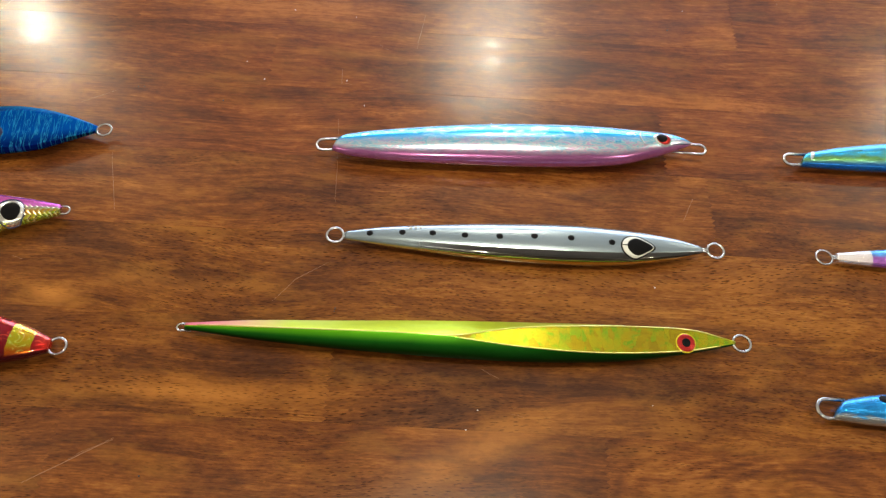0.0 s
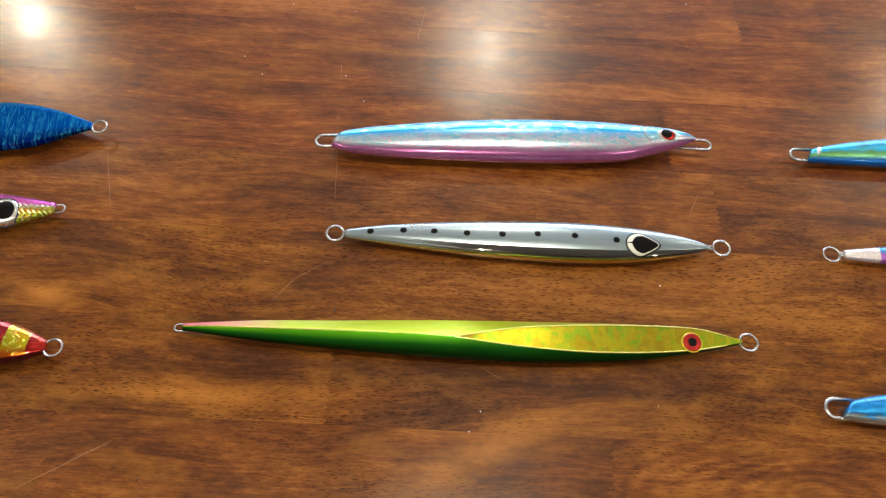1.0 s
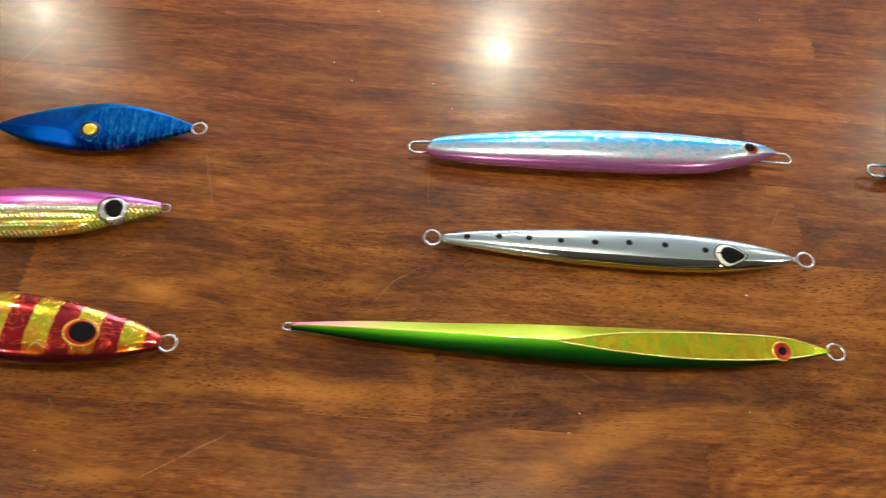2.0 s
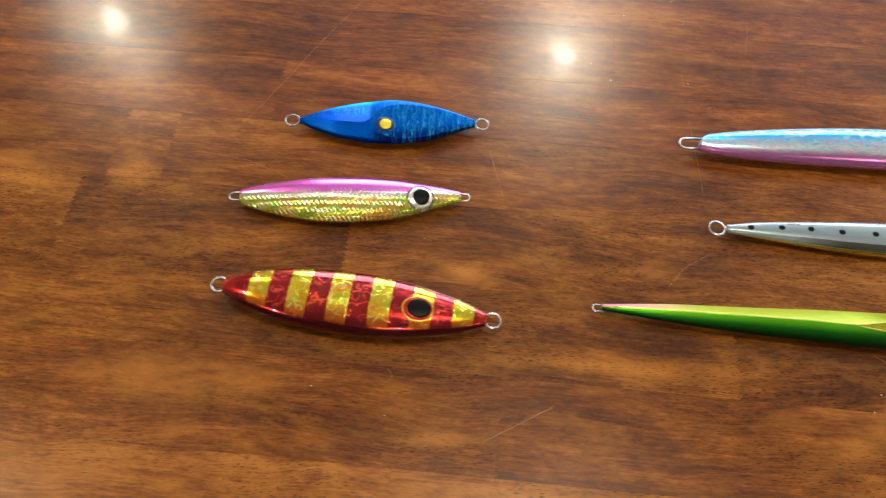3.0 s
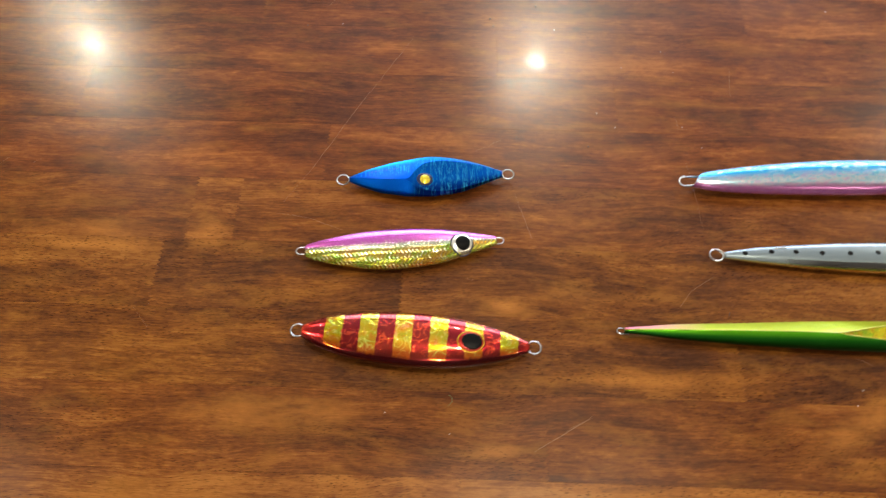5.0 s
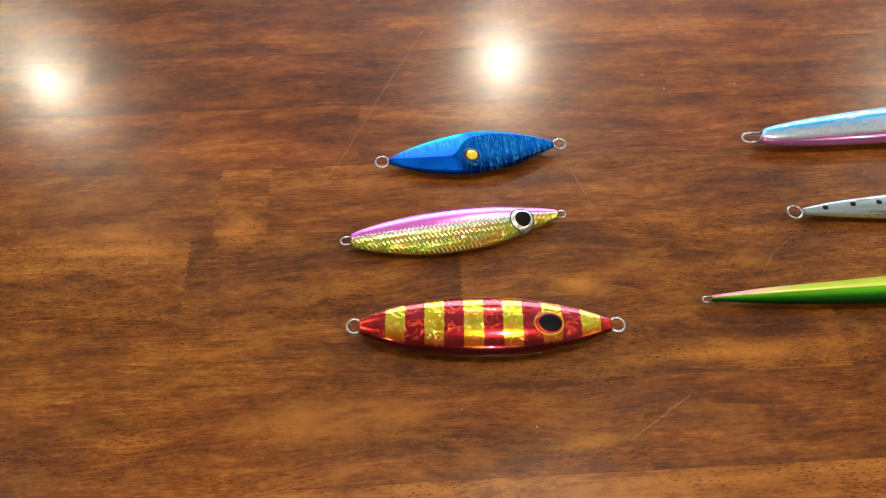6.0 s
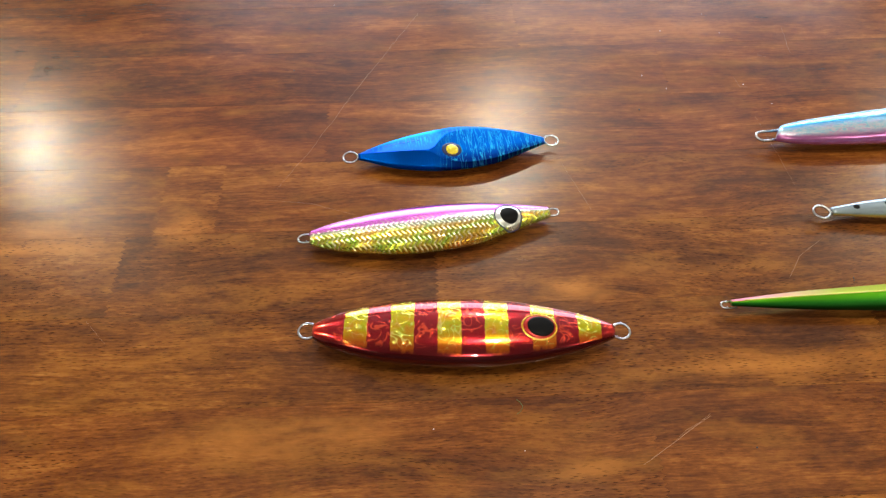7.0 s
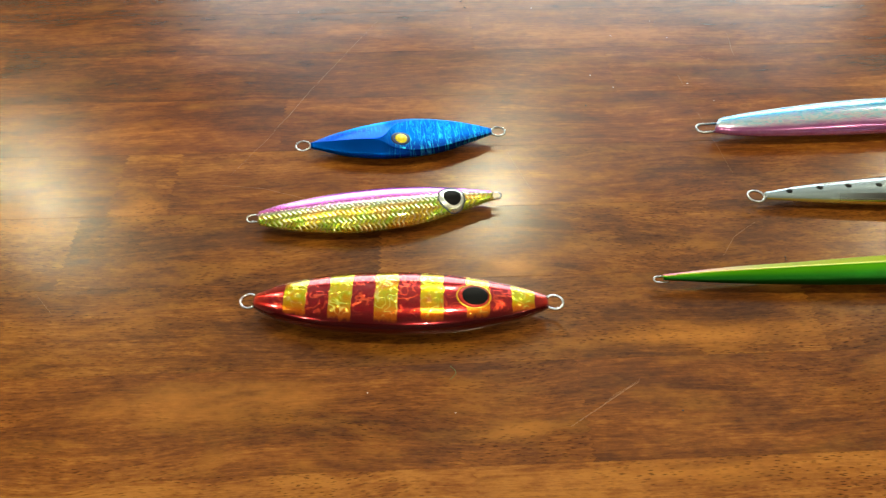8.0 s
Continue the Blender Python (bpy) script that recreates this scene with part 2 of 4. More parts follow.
def pink_gold_material():
    m = Mat("pink_gold_scale_foil")
    v, x, s, y = m.paint()
    row = m.math("DIVIDE", y, 1.9)
    zig = m.math("PINGPONG", row, 1.0)
    saw = m.math("FRACT", m.math("ADD", m.math("DIVIDE", x, 2.3), m.math("MULTIPLY", zig, 0.75)))
    tick = m.math("MULTIPLY", m.ramp(saw, [(0.0, 0.0), (0.72, 1.0), (0.98, 0.0)]), m.math("SUBTRACT", 1.0, m.math("MULTIPLY", zig, 0.55)))
    hue = m.noise(m.mapped(v, (0.045, 1.3, 0.0)), 1.0, 2)
    gold = m.ramp(hue, [(0.32, (0.80, 0.36, 0.03)), (0.44, (0.74, 0.56, 0.03)), (0.53, (0.34, 0.70, 0.04)), (0.60, (0.76, 0.58, 0.04)), (0.74, (0.85, 0.40, 0.08))])
    silver = m.ramp(hue, [(0.35, (0.80, 0.72, 0.62)), (0.5, (0.62, 0.80, 0.62)), (0.7, (0.86, 0.72, 0.80))])
    pink = m.mix(hue, (0.74, 0.09, 0.60), (0.82, 0.21, 0.72))
    edge = m.math("ADD", s, m.math("MULTIPLY", m.math("SUBTRACT", m.noise(m.mapped(v, (0.3, 4, 0)), 1.0, 2), 0.5), 0.12))
    col = m.mix(m.span(edge, -0.28, -0.08), gold, silver)
    col = m.mix(m.span(edge, -0.04, 0.12), col, pink)
    # glints of the embossed scales painted into the colour: dark hollows, pale tips
    low = m.math("MULTIPLY", m.span(saw, 0.55, 0.10), m.span(edge, 0.12, -0.05))
    col = m.mix(m.math("MULTIPLY", low, 0.6), col, (0.34, 0.22, 0.006))
    glint = m.math("MULTIPLY", m.math("GREATER_THAN", saw, 0.62), m.ramp(m.noise(m.mapped(v, (0.22, 0, 0.30)), 1.0, 2), [(0.38, 0.1), (0.60, 0.85)]))
    glint = m.math("MULTIPLY", glint, m.span(edge, 0.3, 0.1))
    col = m.mix(glint, col, (1.0, 0.95, 0.62))
    return foil(m, col, 0.2, 0.8, m.bump(m.math("MULTIPLY", tick, m.span(edge, 0.10, -0.05)), 0.9, 0.0007), 0.5)


def blue_material():
    m = Mat("metallic_blue_foil")
    v, x, s, y = m.paint()
    crack = m.noise(m.mapped(v, (0.42, 0.0, 0.06)), 1.0, 3, 0.55, 0.9)
    line = m.ramp(m.math("ABSOLUTE", m.math("SUBTRACT", crack, 0.5)), [(0.0, 1.0), (0.035, 0.0)])
    f = m.noise(m.mapped(v, (0.1, 1.0, 0.1)), 1.0, 2)
    base = m.mix(f, (0.0003, 0.075, 0.46), (0.0005, 0.135, 0.66))
    base = m.mix(m.span(s, 0.70, 1.0), base, (0.003, 0.38, 0.92))
    base = m.mix(m.span(s, -0.25, -0.75), base, (0.0003, 0.022, 0.20))
    base = m.mix(m.math("MULTIPLY", m.span(x, 46.0, 40.0), m.span(s, 0.9, 0.6)), base, (0.0003, 0.075, 0.50))
    side = m.ramp(m.math("DIVIDE", x, 100.0), [(0.42, 0.0), (0.52, 1.0)])
    col = m.mix(m.math("MULTIPLY", m.math("MULTIPLY", line, side), 0.6), base, (0.05, 0.58, 1.0))
    hatch = m.noise(m.mapped(v, (1.6, 0.0, 0.12)), 1.0, 2)
    comb = m.math("MULTIPLY", m.span(hatch, 0.52, 0.64), m.math("MULTIPLY", m.span(s, -0.1, 0.15), m.math("SUBTRACT", 1.0, side)))
    col = m.mix(m.math("MULTIPLY", comb, 0.45), col, (0.02, 0.40, 0.95))
    h = m.math("ADD", m.math("MULTIPLY", crack, side), m.math("MULTIPLY", hatch, 0.5))
    m.set(Specular_Tint=(0.15, 0.45, 1.0))
    return foil(m, col, 0.30, 0.93, m.bump(h, 0.45, 0.0005), 0.08)


def mackerel_material():
    m = Mat("blue_pink_holo_foil")
    v, x, s, y = m.paint()
    jit = m.math("MULTIPLY", m.math("SUBTRACT", m.noise(m.mapped(v, (0.09, 1.5, 0.2)), 1.0, 3), 0.5), 0.20)
    e = m.math("ADD", s, jit)
    holo = m.noise(m.mapped(v, (0.16, 2.0, 0.45)), 1.0, 4, 0.65, 1.5)
    hcol = m.ramp(holo, [(0.3, (0.56, 0.62, 0.86)), (0.44, (0.34, 0.70, 0.94)), (0.52, (0.78, 0.80, 0.88)), (0.60, (0.70, 0.46, 0.80)), (0.68, (0.52, 0.62, 0.86)), (0.8, (0.36, 0.76, 0.62))])
    blue = m.mix(holo, (0.002, 0.26, 0.78), (0.02, 0.55, 0.98))
    pink = m.mix(holo, (0.34, 0.07, 0.32), (0.55, 0.22, 0.52))
    col = m.mix(m.span(e, -0.30, 0.18), hcol, blue)
    col = m.mix(m.span(e, -0.52, -0.80), col, pink)
    vor = m.n("TexVoronoi", {"Vector": m.mapped(v, (0.22, 0.0, 0.36), (0, 0, 0), (0, 0.5, 0)), "Scale": 1.0}).outputs["Color"]
    shard = m.n("SeparateColor", {0: vor}).outputs[0]
    col = m.mix(m.math("MULTIPLY", m.span(shard, 0.62, 0.95), m.span(e, -0.45, -0.2)), col, m.ramp(holo, [(0.35, (0.02, 0.34, 0.85)), (0.5, (0.30, 0.80, 0.90)), (0.65, (0.78, 0.66, 0.92))]))
    return foil(m, col, 0.22, 0.60, m.bump(shard, 0.75, 0.0007))


def silver_material():
    m = Mat("pearl_silver_chrome")
    v, x, s, y = m.paint()
    f = m.noise(m.mapped(v, (0.05, 2, 0.3)), 1.0, 3)
    col = m.mix(f, (0.23, 0.30, 0.36), (0.34, 0.42, 0.49))
    col = m.mix(m.span(s, 0.84, 0.98), col, (0.20, 0.34, 0.62))
    col = m.mix(m.span(s, -0.93, -0.985), col, (0.66, 0.55, 0.16))
    # mirror belly strip past the tail; its darkened colour stands in for a dark reflection
    pearl = m.math("MAXIMUM", m.span(s, -0.60, -0.57), m.span(x, 62.0, 36.0))
    col = m.mix(m.math("MULTIPLY", m.math("SUBTRACT", 1.0, pearl), m.span(s, -0.99, -0.93)), col, (0.30, 0.30, 0.29))
    rough = m.math("MULTIPLY_ADD", pearl, 0.22, 0.05)
    metal = m.math("MULTIPLY_ADD", pearl, -0.35, 1.0)
    return foil(m, col, rough, metal, m.bump(f, 0.02, 0.0004))


def green_material(kind):
    m = Mat("green_gold_foil_" + kind)
    v, x, s, y = m.paint()
    f = m.noise(m.mapped(v, (0.10, 1.0, 0.25)), 1.0, 4, 0.65, 0.8)
    vor = m.n("TexVoronoi", {"Vector": m.mapped(v, (0.42, 0.0, 0.20)), "Scale": 1.0}).outputs["Color"]
    cell = m.n("SeparateColor", {0: vor}).outputs[0]
    if kind == "back":
        col = m.mix(f, (0.33, 0.42, 0.004), (0.50, 0.60, 0.010))
        col = m.mix(m.ramp(m.math("DIVIDE", x, 242.0), [(0.04, 1.0), (0.20, 0.0)]), col, (0.80, 0.20, 0.30))
        return foil(m, col, 0.36, 0.5, m.bump(f, 0.05, 0.0004), 0.3)
    if kind == "flank":
        col = m.ramp(m.math("ADD", m.math("MULTIPLY", cell, 0.5), m.math("MULTIPLY", f, 0.5)),
                     [(0.25, (0.52, 0.38, 0.004)), (0.42, (0.64, 0.52, 0.008)), (0.50, (0.26, 0.58, 0.02)), (0.58, (0.70, 0.58, 0.008)), (0.8, (0.34, 0.62, 0.02))])
        return foil(m, col, 0.2, 0.72, m.bump(cell, 0.7, 0.0006))
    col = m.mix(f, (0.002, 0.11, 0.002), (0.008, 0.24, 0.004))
    # foil's bright-to-dark reflection put into the colour: lighter by the ridge, blackish below
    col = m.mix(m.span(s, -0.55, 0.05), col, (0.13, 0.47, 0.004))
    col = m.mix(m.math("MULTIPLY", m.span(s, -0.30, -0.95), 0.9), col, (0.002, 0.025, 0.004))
    return foil(m, col, 0.34, 0.75, m.bump(f, 0.04, 0.0004), 0.05)


def two_tone_material(name, upper, lower, white_to=0.0, deep=None, split=(0.35, 0.58)):
    """Foil of a far lure: an upper and a lower colour, with a pale tail up to white_to millimetres."""
    m = Mat(name)
    v, x, s, y = m.paint()
    f = m.noise(m.mapped(v, (0.12, 2, 0.3)), 1.0, 3, 0.6, 1.0)
    f = m.span(f, 0.36, 0.64)
    up = m.mix(f, tuple(c * 0.45 for c in upper), upper)
    lo = m.mix(f, tuple(c * 0.55 for c in lower), lower)
    e = m.math("ADD", s, m.math("MULTIPLY", m.math("SUBTRACT", f, 0.5), 0.4))
    col = m.mix(m.ramp(m.math("MULTIPLY_ADD", e, 0.5, 0.5), [(split[0], 0.0), (split[1], 1.0)]), lo, up)
    if deep:
        col = m.mix(m.ramp(m.math("MULTIPLY_ADD", s, 0.5, 0.5), [(0.10, 1.0), (0.26, 0.0)]), col, deep)
    if white_to:
        col = m.mix(m.math("LESS_THAN", x, white_to), col, (0.78, 0.74, 0.80))
    cr = m.noise(m.mapped(v, (0.9, 0, 0.3)), 1.0, 3, 0.6, 1.0)
    return foil(m, col, 0.26, 0.75, m.bump(cr, 0.4, 0.0006), 0.5)


WOOD = wood_material()
WIRE = plain("bright_wire", (0.56, 0.55, 0.53), 0.24, 1.0, 0.1, 900.0)
BLACK = plain("black_lacquer", (0.006, 0.006, 0.007), 0.34, 0.0, 0.2, 300.0, Specular_IOR_Level=0.06)
WHITE = plain("white_print", (0.74, 0.76, 0.74), 0.35, 0.0, 0.08, 300.0, Coat_Weight=0.6)
SILVER = plain("silver_foil", (0.66, 0.68, 0.68), 0.25, 0.9, 0.3, 1500.0, Coat_Weight=1.0)
YELLOW = plain("yellow_foil", (0.72, 0.60, 0.03), 0.25, 0.3, 0.3, 1200.0, Coat_Weight=1.0)
RED = plain("red_foil", (0.36, 0.012, 0.010), 0.3, 0.5, 0.9, 1800.0, Coat_Weight=0.12)
AMBER = plain("amber_foil", (0.80, 0.36, 0.03), 0.25, 0.6, 0.4, 900.0, Coat_Weight=1.0)
RIDGE_GLINT = plain("lemon_edge_highlight", (0.86, 0.80, 0.20), 0.22, 0.55, 0.2, 700.0, Coat_Weight=1.0)
NAVY = plain("navy_lacquer", (0.003, 0.010, 0.07), 0.35, 0.2, 0.3, 500.0, Coat_Weight=0.15)
PEARL = plain("pearl_foil", (0.66, 0.74, 0.84), 0.22, 0.6, 0.25, 700.0, Coat_Weight=1.0)
SCRATCH = plain("bare_scratch", (0.30, 0.15, 0.07), 0.6, 0.0, 0.3, 400.0)
LINT = plain("pale_lint", (0.78, 0.74, 0.68), 0.8, 0.0, 0.1, 400.0)
GRIT = plain("dark_grit", (0.012, 0.010, 0.008), 0.7, 0.0, 0.3, 400.0)
DARK_WALL = plain("dark_wall_for_reflections", (0.055, 0.034, 0.022), 0.5, 0.0, 0.3, 2.0)
PLASTER = plain("cream_plaster", (0.54, 0.49, 0.42), 0.85, 0.0, 0.05, 3.0)
CEILING = plain("white_ceiling_paint", (0.60, 0.58, 0.55), 0.9, 0.0, 0.03, 2.0)
FLOOR = plain("grey_floor_tile", (0.14, 0.12, 0.10), 0.35, 0.0, 0.15, 4.0)
FRAME = plain("white_window_frame", (0.78, 0.78, 0.77), 0.4, 0.0, 0.04, 8.0)


def glass_material():
    m = Mat("window_glass")
    return m.set(Base_Color=(0.95, 0.98, 1.0), Roughness=0.02, Transmission_Weight=1.0, IOR=1.45)


def lens_material():
    m = Mat("downlight_lens")
    return m.set(Base_Color=(0.9, 0.9, 0.88), Emission_Color=(1.0, 0.88, 0.645), Emission_Strength=12.0)


GLASS, LENS = glass_material(), lens_material()


# ---- mesh helpers ----
def link(name, me, material, parent=None, label=""):
    me.materials.append(material)
    ob = new(name, me)
    ob.parent = parent
    if label:
        tagged(ob, label)
    return ob


def part(name, bm, material, parent=None, label="", smooth=True):
    bmesh.ops.recalc_face_normals(bm, faces=bm.faces[:])
    me = bpy.data.meshes.new(name)
    bm.to_mesh(me)
    bm.free()
    for p in me.polygons:
        p.use_smooth = smooth
    return link(name, me, material, parent, label)


def box(x0, x1, y0, y1, z0, z1, bevel=0.0):
    bm = bmesh.new()
    bmesh.ops.create_cube(bm, size=1, matrix=Matrix.Translation(((x0 + x1) / 2, (y0 + y1) / 2, (z0 + z1) / 2)) @ Matrix.Diagonal((x1 - x0, y1 - y0, z1 - z0, 1)))
    if bevel:
        bmesh.ops.bevel(bm, geom=bm.edges[:], offset=bevel, segments=2, affect="EDGES")
    return bm


def sweep(points, radius, closed=False, sides=8, bm=None):
    """A round wire along points (metres)."""
    bm = bm or bmesh.new()
    pts = [Vector(p) for p in points]
    n = len(pts)
    rings = []
    for i, p in enumerate(pts):
        a = pts[(i - 1) % n] if closed or i else p
        b = pts[(i + 1) % n] if closed or i < n - 1 else p
        d = (b - a).normalized()
        u = d.cross(Vector((0, 0, 1)))
        u = u.normalized() if u.length > 1e-4 else Vector((1, 0, 0))
        w = u.cross(d)
        r = radius[i] if isinstance(radius, list) else radius
        rings.append([bm.verts.new(p + r * (math.cos(q) * u + math.sin(q) * w)) for q in (2 * math.pi * k / sides for k in range(sides))])
    for i in range(n if closed else n - 1):
        A, B = rings[i], rings[(i + 1) % n]
        for k in range(sides):
            bm.faces.new((A[k], A[(k + 1) % sides], B[(k + 1) % sides], B[k]))
    if not closed:
        bm.faces.new(rings[0][::-1])
        bm.faces.new(rings[-1])
    return bm


def curve_at(keys, x):
    """Smooth value at x through (x, value) keys."""
    if x <= keys[0][0]:
        return keys[0][1]
    if x >= keys[-1][0]:
        return keys[-1][1]
    i = max(k for k in range(len(keys) - 1) if keys[k][0] <= x)
    (x0, y0), (x1, y1) = keys[i], keys[i + 1]

    def slope(k):
        a, b = keys[max(0, k - 1)], keys[min(len(keys) - 1, k + 1)]
        return (b[1] - a[1]) / (b[0] - a[0])
    h = x1 - x0
    t = (x - x0) / h
    return ((2 * t ** 3 - 3 * t ** 2 + 1) * y0 + (t ** 3 - 2 * t ** 2 + t) * h * slope(i)
            + (3 * t ** 2 - 2 * t ** 3) * y1 + (t ** 3 - t ** 2) * h * slope(i + 1))


MM = 0.001


class Body:
    """A lure's body, in millimetres: back and belly outlines, half thickness, section power."""

    def __init__(self, back, belly, thick, power=2.0, shear=0.0):
        self.back, self.belly, self.thick, self.p = back, belly, thick, power
        self.x0, self.x1, self.shear = back[0][0], back[-1][0], shear
        self.zc = max(t for _, t in thick)

    def section(self, x):
        t, b = curve_at(self.back, x), curve_at(self.belly, x)
        return (t + b) / 2, max(0.25, (t - b) / 2), max(0.25, curve_at(self.thick, x))

    def height(self, x, y):
        yc, a, h = self.section(x)
        q = min(1.0, abs((y - yc) / a))
        return self.zc + h * (1 - q ** self.p) ** (1 / self.p)

    def mesh(self, name, stations=72, sides=36):
        bm = bmesh.new()
        lay = bm.verts.layers.float_vector.new("paint")
        e = 2 / self.p
        rings = []
        for i in range(stations + 1):
            u = i / stations
            u = 0.5 - 0.5 * math.cos(math.pi * u) if i not in (0, stations) else u
            x = self.x0 + (self.x1 - self.x0) * (0.35 * u + 0.65 * i / stations)
            yc, a, h = self.section(x)
            r = []
            for k in range(sides):
                q = 2 * math.pi * k / sides
                c, s = math.cos(q), math.sin(q)
                cc = math.copysign(abs(c) ** e, c)
                y, z = yc + a * cc, self.zc + h * math.copysign(abs(s) ** e, s)
                xs = x + self.shear * cc * max(0.0, 1 - (x - self.x0) / 14.0)
                v = bm.verts.new((xs * MM, y * MM, z * MM))
                v[lay] = (xs, cc, y)
                r.append(v)
            rings.append(r)
        for A, B in zip(rings, rings[1:]):
            for k in range(sides):
                bm.faces.new((A[k], A[(k + 1) % sides], B[(k + 1) % sides], B[k]))
        for r, side in ((rings[0], -1), (rings[-1], 1)):
            c = sum((v.co for v in r), Vector()) / sides
            cap = bm.verts.new(c + Vector((side * 0.0006, 0, 0)))
            cap[lay] = (r[0][lay][0], 0, r[0][lay][2])
            for k in range(sides):
                bm.faces.new((r[k], r[(k + 1) % sides], cap))
        return bm

    def decal(self, outline, cx, cy, lift=0.12, dome=0.0, rings=6):
        """A thin lens-shaped piece that lies on the body; outline(angle) gives its reach in millimetres."""
        bm = bmesh.new()
        seg = 32
        mid = bm.verts.new((cx * MM, cy * MM, (self.height(cx, cy) + lift + dome) * MM))
        last = None
        for r in range(1, rings + 2):
            f = min(1.0, r / rings)
            ring = []
            for k in range(seg):
                q = 2 * math.pi * k / seg
                dx, dy = outline(q)
                x, y = cx + f * dx, cy + f * dy
                z = self.height(x, y) + (lift + dome * (1 - f * f) if r <= rings else -0.4)
                ring.append(bm.verts.new((x * MM, y * MM, z * MM)))
            for k in range(seg):
                if last is None:
                    bm.faces.new((mid, ring[k], ring[(k + 1) % seg]))
                else:
                    bm.faces.new((last[k], ring[k], ring[(k + 1) % seg], last[(k + 1) % seg]))
            last = ring
        return bm


def oval(rx, ry, turn=0.0):
    c, s = math.cos(radians(turn)), math.sin(radians(turn))
    return lambda q: (rx * math.cos(q) * c - ry * math.sin(q) * s, rx * math.cos(q) * s + ry * math.sin(q) * c)


def band(body, rx0, ry0, rx1, ry1, cx, cy, lift=0.2, turn=0.0):
    """A flat oval ring on the body."""
    bm = bmesh.new()
    inner, outer = oval(rx0, ry0, turn), oval(rx1, ry1, turn)
    rings = []
    for f, dz in ((0.0, -0.3), (0.0, 1.0), (0.5, 1.25), (1.0, 1.0), (1.0, -0.3)):
        r = []
        for k in range(36):
            q = 2 * math.pi * k / 36
            (ax, ay), (bx, by) = inner(q), outer(q)
            x, y = cx + ax + f * (bx - ax), cy + ay + f * (by - ay)
            r.append(bm.verts.new((x * MM, y * MM, (body.height(x, y) + lift * dz) * MM)))
        rings.append(r)
    for A, B in zip(rings, rings[1:]):
        for k in range(36):
            bm.faces.new((A[k], A[(k + 1) % 36], B[(k + 1) % 36], B[k]))
    return bm


def ring_wire(cx, cy, z, r, wire, neck=None):
    """A round eyelet, with a short twisted neck to the body at neck = (x, y)."""
    bm = sweep([((cx + r * math.cos(q)) * MM, (cy + r * math.sin(q)) * MM, z * MM) for q in (2 * math.pi * k / 28 for k in range(28))], wire * MM, True)
    if neck:
        d = Vector((neck[0] - cx, neck[1] - cy)).normalized()
        for o in (-0.45, 0.45):
            sx, sy = cx + d.x * r * 0.96 - d.y * o * 1.6, cy + d.y * r * 0.96 + d.x * o * 1.6
            sweep([(sx * MM, sy * MM, z * MM), ((neck[0] - d.y * o) * MM, (neck[1] + d.x * o) * MM, z * MM)], wire * MM, bm=bm)
    return bm


def loop_wire(x_end, x_body, y_end, y_body, z, half, wire, half_body=None):
    """A long loop of wire: two arms out of the body, joined by a round end."""
    hb = half_body or half
    s = 1 if x_end > x_body else -1
    pts = [(x_body, y_body + hb, z)]
    cx = x_end - s * half
    for k in range(13):
        q = math.pi / 2 - math.pi * k / 12
        pts.append((cx + s * half * math.cos(q), y_end + half * math.sin(q), z))
    pts.append((x_body, y_body - hb, z))
    return sweep([(x * MM, y * MM, zz * MM) for x, y, zz in pts], wire * MM)


def lure(x, y, angle, label, lift=0.0):
    e = new("fishing_lure")
    e.matrix_world = pose(x, y, TOP + lift, 0, 0, angle)
    return tagged(e, label, "fishing lure", "lures laid out on the table")


# ---- the room ----
X0, X1, Y0, Y1 = -4.2, 4.6, -3.0, 4.3
tagged(part("floor", box(X0 - 0.2, X1 + 0.2, Y0 - 0.2, Y1 + 0.2, -0.1, 0.0), FLOOR, smooth=False), "grey tiled floor under the table", "floor", kind="structure")
tagged(part("ceiling", box(X0 - 0.2, X1 + 0.2, Y0 - 0.2, Y1 + 0.2, CEIL, CEIL + 0.12), CEILING, smooth=False), "white painted ceiling with round downlights", "ceiling", kind="structure")
# the unseen south wall is made dark so the lures have something dark to mirror
for name, b in (("wall_south", (X0 - 0.2, X1 + 0.2, Y0 - 0.2, Y0)), ("wall_west", (X0 - 0.2, X0, Y0, Y1)), ("wall_east", (X1, X1 + 0.2, Y0, Y1))):
    dark = name == "wall_south"
    tagged(part(name, box(*b, 0.0, CEIL), DARK_WALL if dark else PLASTER, smooth=False),
           "unseen dark wall behind the table, added for dark reflections in the lures" if dark else "plain cream plastered wall of the room", "wall", kind="structure")

# north wall with one window opening
WX0, WX1, WZ0, WZ1 = -1.55, 2.45, 1.10, 2.88
bm = bmesh.new()
for b in ((X0 - 0.2, WX0, 0, CEIL), (WX1, X1 + 0.2, 0, CEIL), (WX0, WX1, 0, WZ0), (WX0, WX1, WZ1, CEIL)):
    bmesh.ops.create_cube(bm, size=1, matrix=Matrix.Translation(((b[0] + b[1]) / 2, Y1 + 0.1, (b[2] + b[3]) / 2)) @ Matrix.Diagonal((b[1] - b[0], 0.2, b[3] - b[2], 1)))
bmesh.ops.remove_doubles(bm, verts=bm.verts[:], dist=1e-5)
tagged(part("wall_north", bm, PLASTER, smooth=False), "cream plastered wall with a window opening", "wall", kind="structure")
win = tagged(new("window_1"), "white framed window letting in cool daylight", "window", kind="structure")
win.location = ((WX0 + WX1) / 2, Y1 + 0.1, WZ0)
w2, hh = (WX1 - WX0) / 2, WZ1 - WZ0
